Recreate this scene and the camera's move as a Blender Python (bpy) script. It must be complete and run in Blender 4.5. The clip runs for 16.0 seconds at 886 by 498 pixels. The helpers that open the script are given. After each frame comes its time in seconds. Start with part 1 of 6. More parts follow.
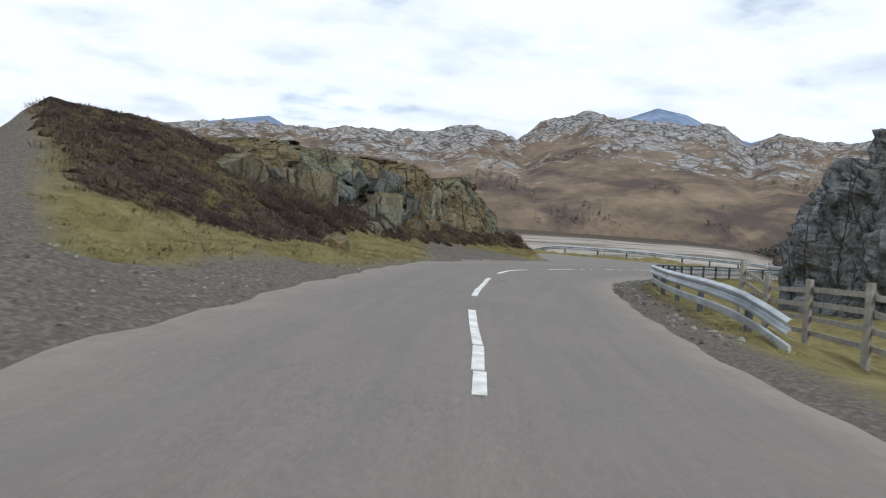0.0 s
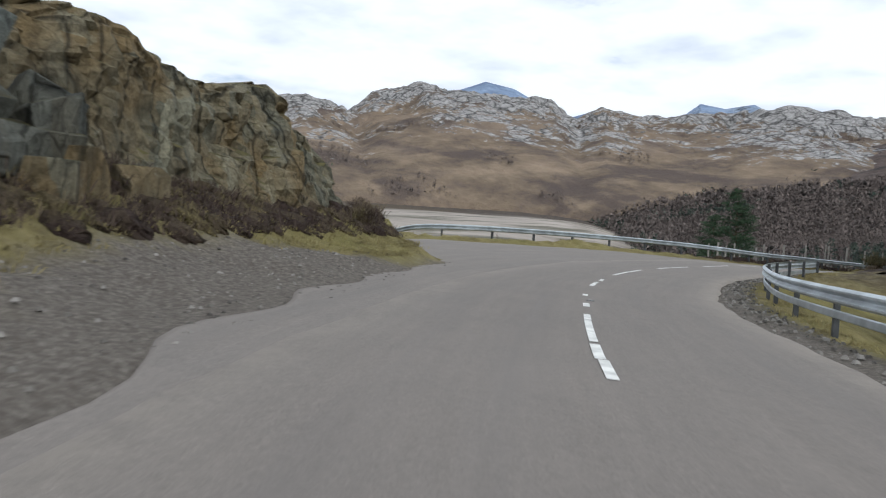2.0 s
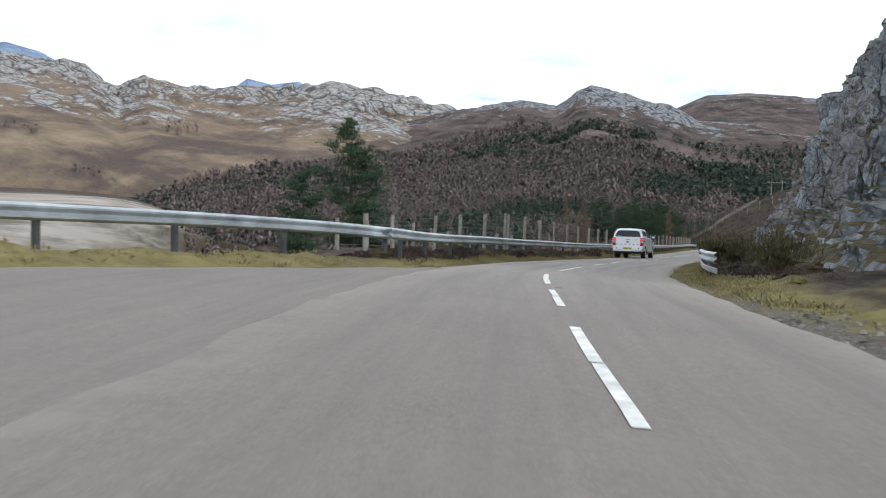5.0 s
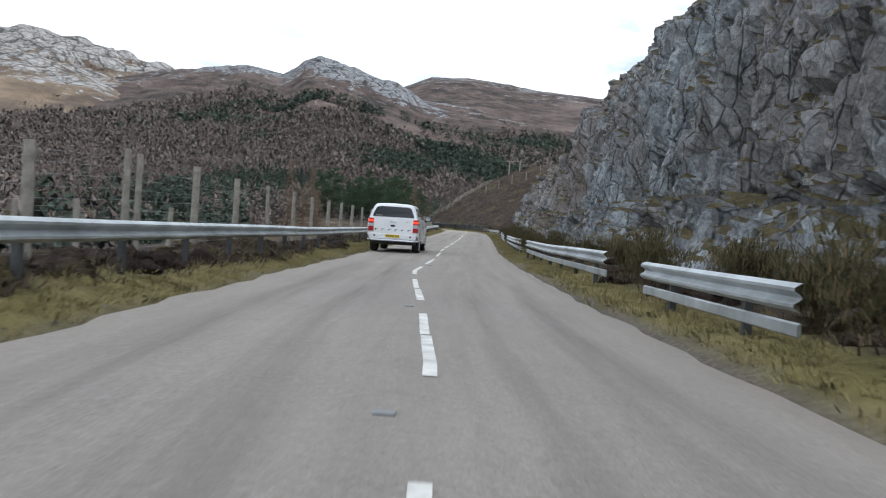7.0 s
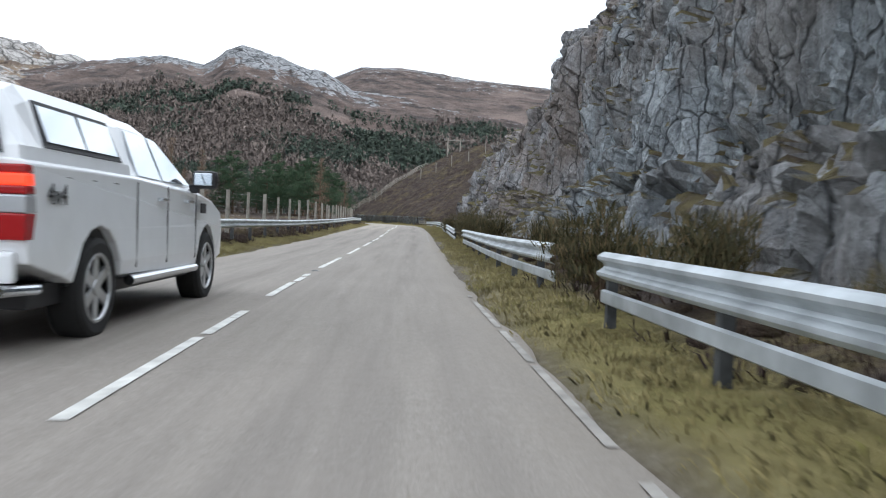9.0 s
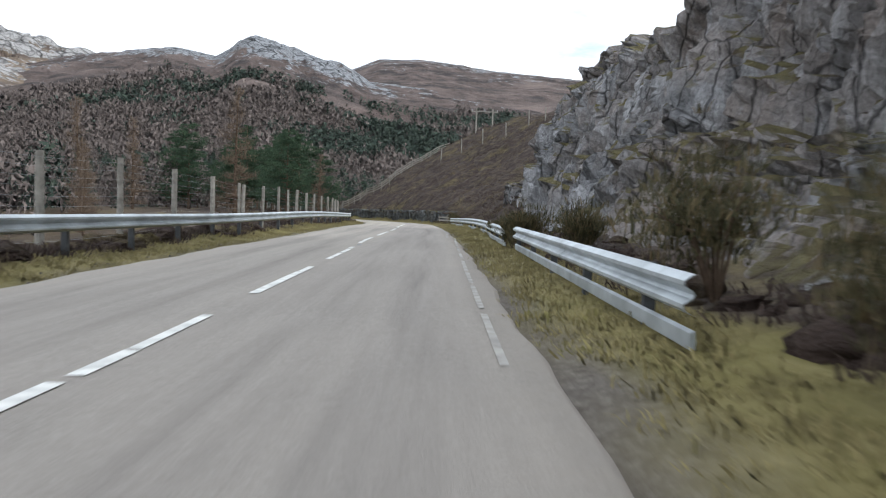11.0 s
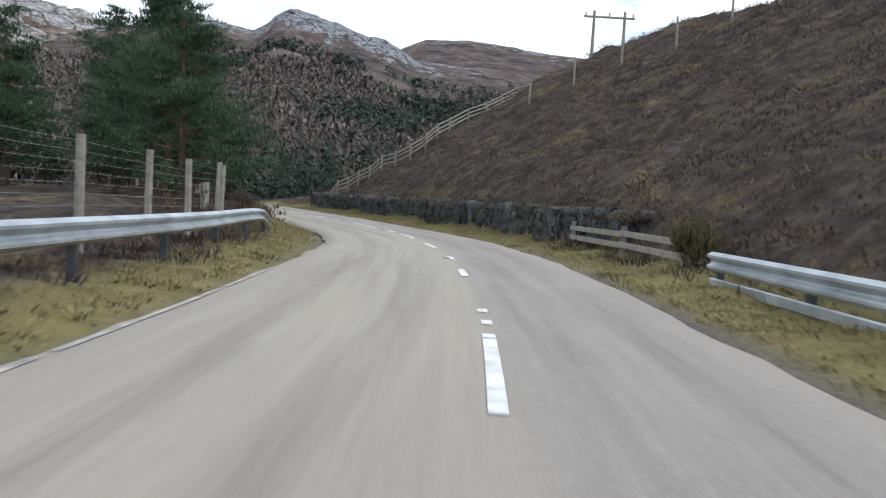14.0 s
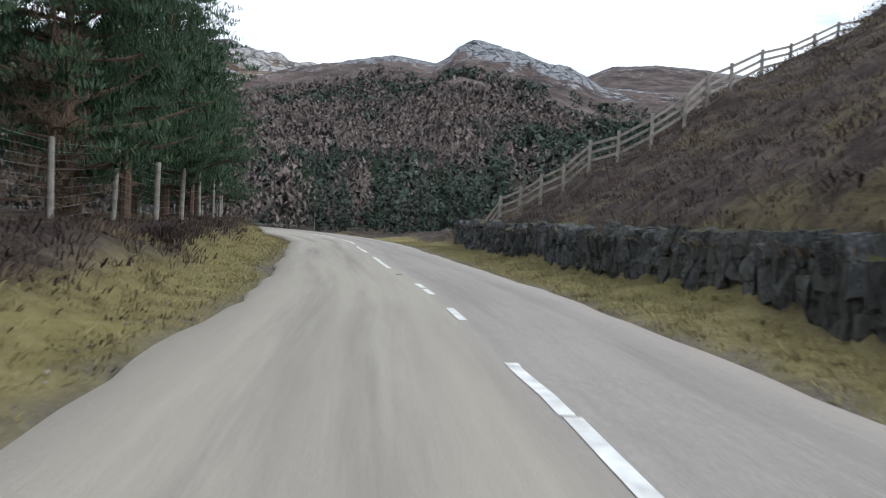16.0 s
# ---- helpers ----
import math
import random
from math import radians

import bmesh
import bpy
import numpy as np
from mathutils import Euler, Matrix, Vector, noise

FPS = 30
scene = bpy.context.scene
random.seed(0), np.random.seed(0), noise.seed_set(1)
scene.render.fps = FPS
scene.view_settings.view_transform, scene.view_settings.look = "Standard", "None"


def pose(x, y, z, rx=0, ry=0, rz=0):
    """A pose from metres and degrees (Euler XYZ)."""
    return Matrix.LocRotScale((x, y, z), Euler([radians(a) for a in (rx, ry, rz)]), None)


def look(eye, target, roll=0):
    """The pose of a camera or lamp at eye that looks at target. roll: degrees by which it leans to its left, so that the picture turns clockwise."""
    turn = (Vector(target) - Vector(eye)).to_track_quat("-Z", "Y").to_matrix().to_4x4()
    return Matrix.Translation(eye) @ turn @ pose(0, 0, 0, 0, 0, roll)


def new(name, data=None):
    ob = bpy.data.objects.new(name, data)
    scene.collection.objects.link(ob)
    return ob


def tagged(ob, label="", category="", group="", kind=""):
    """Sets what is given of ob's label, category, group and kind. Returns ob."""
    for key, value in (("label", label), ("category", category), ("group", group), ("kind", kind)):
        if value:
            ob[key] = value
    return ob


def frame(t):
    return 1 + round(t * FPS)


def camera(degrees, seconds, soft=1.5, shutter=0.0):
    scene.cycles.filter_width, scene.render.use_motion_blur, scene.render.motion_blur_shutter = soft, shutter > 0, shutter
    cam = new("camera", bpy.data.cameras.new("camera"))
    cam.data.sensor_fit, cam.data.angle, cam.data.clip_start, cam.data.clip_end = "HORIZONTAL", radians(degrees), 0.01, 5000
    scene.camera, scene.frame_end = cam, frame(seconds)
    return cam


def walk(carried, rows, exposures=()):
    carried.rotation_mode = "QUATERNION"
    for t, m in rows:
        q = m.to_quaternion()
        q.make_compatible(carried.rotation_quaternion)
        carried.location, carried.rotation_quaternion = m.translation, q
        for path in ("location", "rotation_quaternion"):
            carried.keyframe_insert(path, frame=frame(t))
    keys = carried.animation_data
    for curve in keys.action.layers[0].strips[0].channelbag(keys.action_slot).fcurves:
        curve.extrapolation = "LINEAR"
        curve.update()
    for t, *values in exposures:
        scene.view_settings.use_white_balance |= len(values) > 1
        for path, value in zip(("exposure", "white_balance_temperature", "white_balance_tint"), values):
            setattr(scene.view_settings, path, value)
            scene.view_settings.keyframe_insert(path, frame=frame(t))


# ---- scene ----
cam = camera(56.2, 16.0, 1.15, 0.15)
PATH = [
    (0, (51.441, -72.674, 0.133), (49.697, -71.694, 0.112), 4.3),
    (0.5, (44.912, -69.053, 0.242), (43.194, -68.031, 0.182), 4.0),
    (1, (38.514, -65.228, 0.338), (36.826, -64.157, 0.284), 3.9),
    (1.5, (32.473, -61.256, 0.404), (30.851, -60.089, 0.334), 3.6),
    (2, (26.761, -56.841, 0.447), (25.251, -55.531, 0.388), 3.5),
    (2.5, (21.504, -51.973, 0.386), (20.129, -50.521, 0.339), 2.8),
    (3, (16.701, -46.656, 0.279), (15.476, -45.075, 0.220), 2.4),
    (3.5, (12.992, -41.498, 0.216), (11.909, -39.817, 0.157), 1.4),
    (3.7, (11.755, -39.525, 0.215), (10.724, -37.812, 0.160), 1.0),
    (5.8, (1.745, -15.223, 0.325), (1.348, -13.265, 0.225), 2.6),
    (6, (1.236, -12.761, 0.312), (0.902, -10.792, 0.202), 2.7),
    (6.5, (0.365, -6.515, 0.171), (0.204, -4.525, 0.062), 2.8),
    (7, (0.000, 0.000, 0.000), (0.000, 1.997, -0.103), 3.7),
    (7.5, (0.108, 6.896, -0.149), (0.230, 8.890, -0.254), 2.7),
    (8, (0.587, 13.935, -0.392), (0.767, 15.924, -0.494), 2.7),
    (8.5, (1.047, 21.944, -0.616), (1.207, 23.935, -0.722), 2.7),
    (9, (1.474, 30.394, -0.879), (1.627, 32.385, -0.990), 2.2),
    (9.2, (1.672, 33.824, -1.001), (1.829, 35.814, -1.121), 2.7),
    (11.3, (3.426, 73.783, -1.808), (3.518, 75.777, -1.930), 1.9),
    (11.5, (3.517, 77.739, -1.848), (3.598, 79.734, -1.967), 2.0),
    (12, (3.599, 87.618, -1.891), (3.647, 89.613, -2.018), 1.9),
    (12.5, (3.566, 97.267, -2.074), (3.584, 99.263, -2.209), 2.6),
    (13, (3.459, 106.710, -2.143), (3.471, 108.705, -2.285), 2.1),
    (13.5, (3.329, 115.990, -2.307), (3.341, 117.986, -2.436), 2.8),
    (14, (3.113, 124.929, -2.568), (3.116, 126.923, -2.722), 3.3),
    (14.5, (2.838, 133.305, -2.748), (2.803, 135.300, -2.891), 3.8),
    (15, (2.407, 140.811, -2.934), (2.272, 142.800, -3.093), 4.0),
    (15.5, (1.394, 148.572, -3.118), (1.122, 150.549, -3.255), 3.3),
    (16, (-0.146, 156.477, -3.276), (-0.581, 158.427, -3.374), 2.8),
]
TRUE = 0.82      # the plan below is drawn 1 : 0.82; all of it is brought to true size at the end
walk(cam, [(t, look(Vector(eye) * TRUE, Vector(target) * TRUE, roll)) for t, eye, target, roll in PATH],
     [(0, -0.2, 5820, 8), (3.7, -0.05, 5820, 8), (6, 0.2, 5820, 8), (7.5, 0.3, 5820, 8), (9, 0.55, 5820, 8), (12, 0.3, 5820, 8), (14, 0.2, 5700, 9), (16, 0.2, 5700, 9)])

# ---- sky and sun ----
SUN_AZ, SUN_EL = 98.0, 36.0    # degrees clockwise from +y, above the horizon
world = bpy.data.worlds.new("world")
scene.world = world
world.use_nodes = True
wn, wl = world.node_tree.nodes, world.node_tree.links
wn.clear()
sky = wn.new("ShaderNodeTexSky")
sky.sky_type = "NISHITA"
sky.sun_disc = False
sky.sun_elevation, sky.sun_rotation = radians(SUN_EL), radians(SUN_AZ)
w_co = wn.new("ShaderNodeTexCoord")
w_sep = wn.new("ShaderNodeSeparateXYZ")
wl.new(w_co.outputs["Generated"], w_sep.inputs[0])
w_add = wn.new("ShaderNodeMath"); w_add.operation = "ADD"; w_add.inputs[1].default_value = 0.12
wl.new(w_sep.outputs["Z"], w_add.inputs[0])
w_dx = wn.new("ShaderNodeMath"); w_dx.operation = "DIVIDE"
w_dy = wn.new("ShaderNodeMath"); w_dy.operation = "DIVIDE"
wl.new(w_sep.outputs["X"], w_dx.inputs[0]); wl.new(w_add.outputs[0], w_dx.inputs[1])
wl.new(w_sep.outputs["Y"], w_dy.inputs[0]); wl.new(w_add.outputs[0], w_dy.inputs[1])
w_com = wn.new("ShaderNodeCombineXYZ")
wl.new(w_dx.outputs[0], w_com.inputs[0]); wl.new(w_dy.outputs[0], w_com.inputs[1])
w_noise = wn.new("ShaderNodeTexNoise")
w_noise.inputs["Scale"].default_value, w_noise.inputs["Detail"].default_value = 1.15, 7
w_noise.inputs["Roughness"].default_value = 0.52
wl.new(w_com.outputs[0], w_noise.inputs["Vector"])
w_cov = wn.new("ShaderNodeValToRGB")          # how much cloud covers the blue
w_cov.color_ramp.elements[0].position, w_cov.color_ramp.elements[1].position = 0.27, 0.40
wl.new(w_noise.outputs["Fac"], w_cov.inputs[0])
w_n2 = wn.new("ShaderNodeTexNoise")
w_n2.inputs["Scale"].default_value, w_n2.inputs["Detail"].default_value = 2.3, 5
wl.new(w_com.outputs[0], w_n2.inputs["Vector"])
w_grey = wn.new("ShaderNodeValToRGB")         # white tops and grey undersides
w_grey.color_ramp.elements[0].position, w_grey.color_ramp.elements[0].color = 0.30, (7.6, 7.9, 8.4, 1)
w_grey.color_ramp.elements[1].position, w_grey.color_ramp.elements[1].color = 0.52, (10.5, 10.5, 10.5, 1)
wl.new(w_n2.outputs["Fac"], w_grey.inputs[0])
w_mix = wn.new("ShaderNodeMix"); w_mix.data_type = "RGBA"
wl.new(w_cov.outputs["Color"], w_mix.inputs["Factor"])
wl.new(sky.outputs["Color"], w_mix.inputs["A"]); wl.new(w_grey.outputs["Color"], w_mix.inputs["B"])
w_bg = wn.new("ShaderNodeBackground"); w_bg.inputs["Strength"].default_value = 0.115
wl.new(w_mix.outputs["Result"], w_bg.inputs["Color"])
w_out = wn.new("ShaderNodeOutputWorld")
wl.new(w_bg.outputs[0], w_out.inputs["Surface"])

sun_data = bpy.data.lights.new("sun", "SUN")
sun_data.energy, sun_data.angle, sun_data.color = 1.5, radians(10), (1.0, 0.96, 0.9)
sun = new("sun", sun_data)
_a, _e = radians(SUN_AZ), radians(SUN_EL)
SUN_DIR = Vector((math.sin(_a) * math.cos(_e), math.cos(_a) * math.cos(_e), math.sin(_e)))
sun.matrix_basis = look(SUN_DIR * 100, (0, 0, 0))


# ---- materials ----
def nodes_of(name, rough=0.9, metal=0.0, spec=0.3):
    m = bpy.data.materials.new(name)
    m.use_nodes = True
    nt = m.node_tree
    b = nt.nodes["Principled BSDF"]
    b.inputs["Roughness"].default_value, b.inputs["Metallic"].default_value = rough, metal
    b.inputs["Specular IOR Level"].default_value = spec
    return m, nt, b


def place_of(nt, scale=(1, 1, 1)):
    g = nt.nodes.new("ShaderNodeNewGeometry")
    mp = nt.nodes.new("ShaderNodeMapping")
    mp.inputs["Scale"].default_value = scale
    nt.links.new(g.outputs["Position"], mp.inputs["Vector"])
    return mp.outputs["Vector"]


def noise_of(nt, vec, scale, detail=4, rough=0.6, distort=0.0):
    n = nt.nodes.new("ShaderNodeTexNoise")
    n.inputs["Scale"].default_value, n.inputs["Detail"].default_value = scale, detail
    n.inputs["Roughness"].default_value, n.inputs["Distortion"].default_value = rough, distort
    nt.links.new(vec, n.inputs["Vector"])
    return n.outputs["Fac"]


def ramp_of(nt, fac, stops):
    r = nt.nodes.new("ShaderNodeValToRGB")
    e = r.color_ramp.elements
    while len(e) < len(stops):
        e.new(0.5)
    for k, (p, c) in enumerate(stops):
        e[k].position = p
        e[k].color = (*c, 1) if len(c) == 3 else (c[0], c[0], c[0], 1)
    nt.links.new(fac, r.inputs[0])
    return r.outputs["Color"]


def mix_of(nt, fac, a, b, how="MIX"):
    m = nt.nodes.new("ShaderNodeMix")
    m.data_type, m.blend_type = "RGBA", how
    for sock, v in ((m.inputs["Factor"], fac), (m.inputs["A"], a), (m.inputs["B"], b)):
        if isinstance(v, (int, float)):
            sock.default_value = v
        elif isinstance(v, tuple):
            sock.default_value = (*v, 1)
        else:
            nt.links.new(v, sock)
    return m.outputs["Result"]


def maths(nt, op, a, b=0.0, clamp=False):
    m = nt.nodes.new("ShaderNodeMath")
    m.operation, m.use_clamp = op, clamp
    for sock, v in ((m.inputs[0], a), (m.inputs[1], b)):
        if isinstance(v, (int, float)):
            sock.default_value = v
        else:
            nt.links.new(v, sock)
    return m.outputs[0]


def bump_of(nt, b, height, strength=0.5, distance=0.05):
    n = nt.nodes.new("ShaderNodeBump")
    n.inputs["Strength"].default_value, n.inputs["Distance"].default_value = strength, distance
    nt.links.new(height, n.inputs["Height"])
    nt.links.new(n.outputs["Normal"], b.inputs["Normal"])


def attr_of(nt, name):
    a = nt.nodes.new("ShaderNodeAttribute")
    a.attribute_name = name
    return a.outputs["Fac"]


def plain(name, colour, rough=0.6, metal=0.0, vary=0.12, scale=6.0, spec=0.4, bump=0.0):
    """A painted, cast or moulded surface with soft blotches and grain."""
    m, nt, b = nodes_of(name, rough, metal, spec)
    v = place_of(nt)
    n1 = noise_of(nt, v, scale, 5)
    lo, hi = tuple(c * (1 - vary) for c in colour), tuple(min(1, c * (1 + vary)) for c in colour)
    col = ramp_of(nt, n1, [(0.3, lo), (0.7, hi)])
    nt.links.new(col, b.inputs["Base Color"])
    if bump:
        bump_of(nt, b, noise_of(nt, v, scale * 12, 3), bump, 0.01)
    return m


def make_rock(name, pale, dark, warm, moss, scale=0.5, grassy=0.5, warmth=0.75):
    """Jointed rock: blocks that differ in tone, thin open joints, lichen, rust and water stains, turf on its ledges."""
    m, nt, b = nodes_of(name, 0.88, 0, 0.25)
    v = place_of(nt)
    wv = nt.nodes.new("ShaderNodeTexNoise")
    wv.inputs["Scale"].default_value, wv.inputs["Detail"].default_value = 0.9, 3
    nt.links.new(v, wv.inputs["Vector"])
    warp = nt.nodes.new("ShaderNodeVectorMath")
    warp.operation = "MULTIPLY_ADD"
    warp.inputs[1].default_value = (0.4, 0.4, 0.4)
    nt.links.new(wv.outputs["Color"], warp.inputs[0])
    nt.links.new(place_of(nt, (1.15, 1.15, 0.36)), warp.inputs[2])

    def cells(size, feature):
        vo = nt.nodes.new("ShaderNodeTexVoronoi")
        vo.feature = feature
        vo.inputs["Scale"].default_value = size
        nt.links.new(warp.outputs[0], vo.inputs["Vector"])
        return vo

    big = noise_of(nt, v, 0.32 * scale, 5, 0.6)
    mid = noise_of(nt, place_of(nt, (1.5, 1.5, 0.6)), 1.8 * scale, 7, 0.7, 0.3)
    fine = noise_of(nt, v, 9, 6, 0.75)
    c = ramp_of(nt, mid, [(0.30, dark), (0.43, tuple(0.5 * a + 0.5 * q for a, q in zip(pale, dark))), (0.62, pale)])
    tone = nt.nodes.new("ShaderNodeSeparateColor")
    nt.links.new(cells(1.5 * scale * 2, "F1").outputs["Color"], tone.inputs[0])
    c = mix_of(nt, 1.0, c, ramp_of(nt, tone.outputs[0], [(0.0, (0.62,)), (0.5, (0.95,)), (1.0, (1.25,))]), "MULTIPLY")
    c = mix_of(nt, ramp_of(nt, maths(nt, "ADD", big, maths(nt, "MULTIPLY", tone.outputs[1], 0.12)), [(0.48, (0.0,)), (0.66, (warmth,))]), c, warm)
    c = mix_of(nt, 1.0, c, ramp_of(nt, fine, [(0.30, (0.55,)), (0.5, (0.98,)), (0.72, (1.35,))]), "MULTIPLY")
    lichen = noise_of(nt, v, 3.1, 6, 0.8)
    c = mix_of(nt, ramp_of(nt, lichen, [(0.60, (0.0,)), (0.70, (0.55,))]), c, tuple(min(.7, 1.25 * q + .04) for q in pale))
    j1 = ramp_of(nt, cells(0.75 * scale * 2, "DISTANCE_TO_EDGE").outputs["Distance"], [(0.0, (0.28,)), (0.035, (1.0,))])
    j2 = ramp_of(nt, cells(2.3 * scale * 2, "DISTANCE_TO_EDGE").outputs["Distance"], [(0.0, (0.5,)), (0.05, (1.0,))])
    worn = ramp_of(nt, noise_of(nt, v, 0.6, 4), [(0.42, (0.0,)), (0.58, (1.0,))])
    c = mix_of(nt, 1.0, c, j1, "MULTIPLY")
    c = mix_of(nt, worn, c, mix_of(nt, 1.0, c, j2, "MULTIPLY"))
    streak = noise_of(nt, place_of(nt, (1.3, 1.3, 0.10)), 1.5, 5, 0.65)
    c = mix_of(nt, ramp_of(nt, streak, [(0.54, (0.0,)), (0.72, (0.55,))]), c, dark)
    # turf and heather where the rock lies flat enough to hold soil
    g = nt.nodes.new("ShaderNodeNewGeometry")
    sp = nt.nodes.new("ShaderNodeSeparateXYZ")
    nt.links.new(g.outputs["Normal"], sp.inputs[0])
    hold = maths(nt, "ADD", sp.outputs["Z"], maths(nt, "MULTIPLY", maths(nt, "SUBTRACT", noise_of(nt, v, 0.55, 5), 0.5), 1.1))
    turf = ramp_of(nt, noise_of(nt, v, 2.2, 5), [(0.36, (0.06, 0.042, 0.028)), (0.5, moss), (0.68, tuple(1.6 * q for q in moss))])
    c = mix_of(nt, ramp_of(nt, hold, [(0.86 - 0.25 * grassy, (0.0,)), (0.98 - 0.25 * grassy, (1.0,))]), c, turf)
    nt.links.new(c, b.inputs["Base Color"])
    h = maths(nt, "ADD", maths(nt, "MULTIPLY", mid, 0.8), maths(nt, "ADD", maths(nt, "MULTIPLY", fine, 0.35), maths(nt, "ADD", maths(nt, "MULTIPLY", j1, 0.35), maths(nt, "MULTIPLY", j2, 0.2))))
    bump_of(nt, b, maths(nt, "ADD", h, maths(nt, "MULTIPLY", tone.outputs[2], 0.3)), 1.0, 0.30)
    return m


def make_ground():
    """Turf, heather, bare gravel and woodland floor, mixed by where they grow."""
    m, nt, b = nodes_of("moor_ground", 0.95, 0, 0.15)
    v = place_of(nt)
    n1, n2, n3 = noise_of(nt, v, 0.35, 5), noise_of(nt, v, 1.7, 7, 0.7), noise_of(nt, v, 14, 5, 0.75)
    turf = ramp_of(nt, n2, [(0.3, (0.095, 0.076, 0.034)), (0.48, (0.18, 0.15, 0.06)), (0.7, (0.26, 0.22, 0.10))])
    turf = mix_of(nt, ramp_of(nt, n1, [(0.45, (0.0,)), (0.7, (0.6,))]), turf, (0.16, 0.15, 0.045))
    heath = ramp_of(nt, n2, [(0.32, (0.022, 0.016, 0.013)), (0.48, (0.052, 0.039, 0.033)), (0.6, (0.085, 0.067, 0.053)), (0.74, (0.15, 0.122, 0.078))])
    heath = mix_of(nt, ramp_of(nt, n1, [(0.53, (0.0,)), (0.64, (0.65,))]), heath, mix_of(nt, ramp_of(nt, n2, [(0.4, (0.0,)), (0.6, (1.0,))]), (0.07, 0.056, 0.03), (0.165, 0.135, 0.06)))
    grit = ramp_of(nt, n3, [(0.28, (0.058, 0.05, 0.041)), (0.5, (0.125, 0.108, 0.09)), (0.74, (0.25, 0.225, 0.195))])
    wood = ramp_of(nt, n1, [(0.3, (0.045, 0.04, 0.025)), (0.55, (0.085, 0.062, 0.042)), (0.75, (0.11, 0.095, 0.045))])
    scrub = ramp_of(nt, noise_of(nt, place_of(nt, (1, .35, 1)), 0.035, 6, .7), [(0.5, (0.0,)), (0.6, (0.85,))])
    sand = ramp_of(nt, noise_of(nt, place_of(nt, (0.2, 1, 1)), 0.05, 4), [(0.3, (0.27, 0.235, 0.20)), (0.7, (0.42, 0.37, 0.32))])
    c = mix_of(nt, maths(nt, "MULTIPLY", attr_of(nt, "heather"), 1.0), turf, heath)
    c = mix_of(nt, attr_of(nt, "woodland"), c, wood)
    c = mix_of(nt, attr_of(nt, "gravel"), c, grit)
    sand = mix_of(nt, scrub, sand, (0.085, 0.082, 0.055))
    c = mix_of(nt, attr_of(nt, "sand"), c, sand)
    nt.links.new(c, b.inputs["Base Color"])
    bump_of(nt, b, maths(nt, "ADD", n2, maths(nt, "MULTIPLY", n3, 0.35)), 0.8, 0.12)
    return m


def make_asphalt():
    m, nt, b = nodes_of("chipped_asphalt", 0.86, 0, 0.3)
    v = place_of(nt)
    grain, chips = noise_of(nt, v, 60, 3, 0.7), noise_of(nt, v, 17, 5, 0.8)
    patch, blot = noise_of(nt, v, 0.5, 6, 0.65), noise_of(nt, v, 1.9, 5, 0.7)
    c = ramp_of(nt, grain, [(0.25, (0.172, 0.152, 0.134)), (0.5, (0.272, 0.244, 0.218)), (0.78, (0.395, 0.36, 0.325))])
    c = mix_of(nt, 1.0, c, ramp_of(nt, chips, [(0.3, (0.80,)), (0.7, (1.18,))]), "MULTIPLY")
    c = mix_of(nt, ramp_of(nt, patch, [(0.38, (0.0,)), (0.7, (0.5,))]), c, (0.33, 0.292, 0.258))
    c = mix_of(nt, ramp_of(nt, blot, [(0.58, (0.0,)), (0.75, (0.35,))]), c, (0.20, 0.178, 0.162))
    c = mix_of(nt, maths(nt, "SUBTRACT", 1.0, attr_of(nt, "pale")), c, mix_of(nt, 1.0, c, (0.66, 0.645, 0.63), "MULTIPLY"))
    c = mix_of(nt, maths(nt, "MULTIPLY", attr_of(nt, "old"), 0.6), c, (0.345, 0.31, 0.25))
    # polished wheel tracks, dust and grit thrown to the sides, tar bleeding
    lane = attr_of(nt, "track")
    way = nt.nodes.new("ShaderNodeCombineXYZ")       # across and along the road
    nt.links.new(attr_of(nt, "across"), way.inputs[0])
    nt.links.new(maths(nt, "MULTIPLY", attr_of(nt, "along"), 0.045), way.inputs[1])
    smear = noise_of(nt, way.outputs[0], 1.7, 5, 0.65)
    c = mix_of(nt, maths(nt, "MULTIPLY", lane, ramp_of(nt, smear, [(0.40, (0.05,)), (0.66, (0.8,))])), c, (0.165, 0.147, 0.132))
    streaks = noise_of(nt, way.outputs[0], 5.0, 5, 0.7)
    c = mix_of(nt, 1.0, c, ramp_of(nt, streaks, [(0.3, (0.92,)), (0.7, (1.06,))]), "MULTIPLY")
    edge = maths(nt, "MULTIPLY", attr_of(nt, "dust"), ramp_of(nt, blot, [(0.35, (0.3,)), (0.65, (1.0,))]))
    c = mix_of(nt, maths(nt, "MULTIPLY", edge, 0.85), c, (0.33, 0.29, 0.242))
    nt.links.new(c, b.inputs["Base Color"])
    bump_of(nt, b, maths(nt, "ADD", maths(nt, "ADD", grain, chips), maths(nt, "MULTIPLY", patch, 0.3)), 0.5, 0.012)
    return m


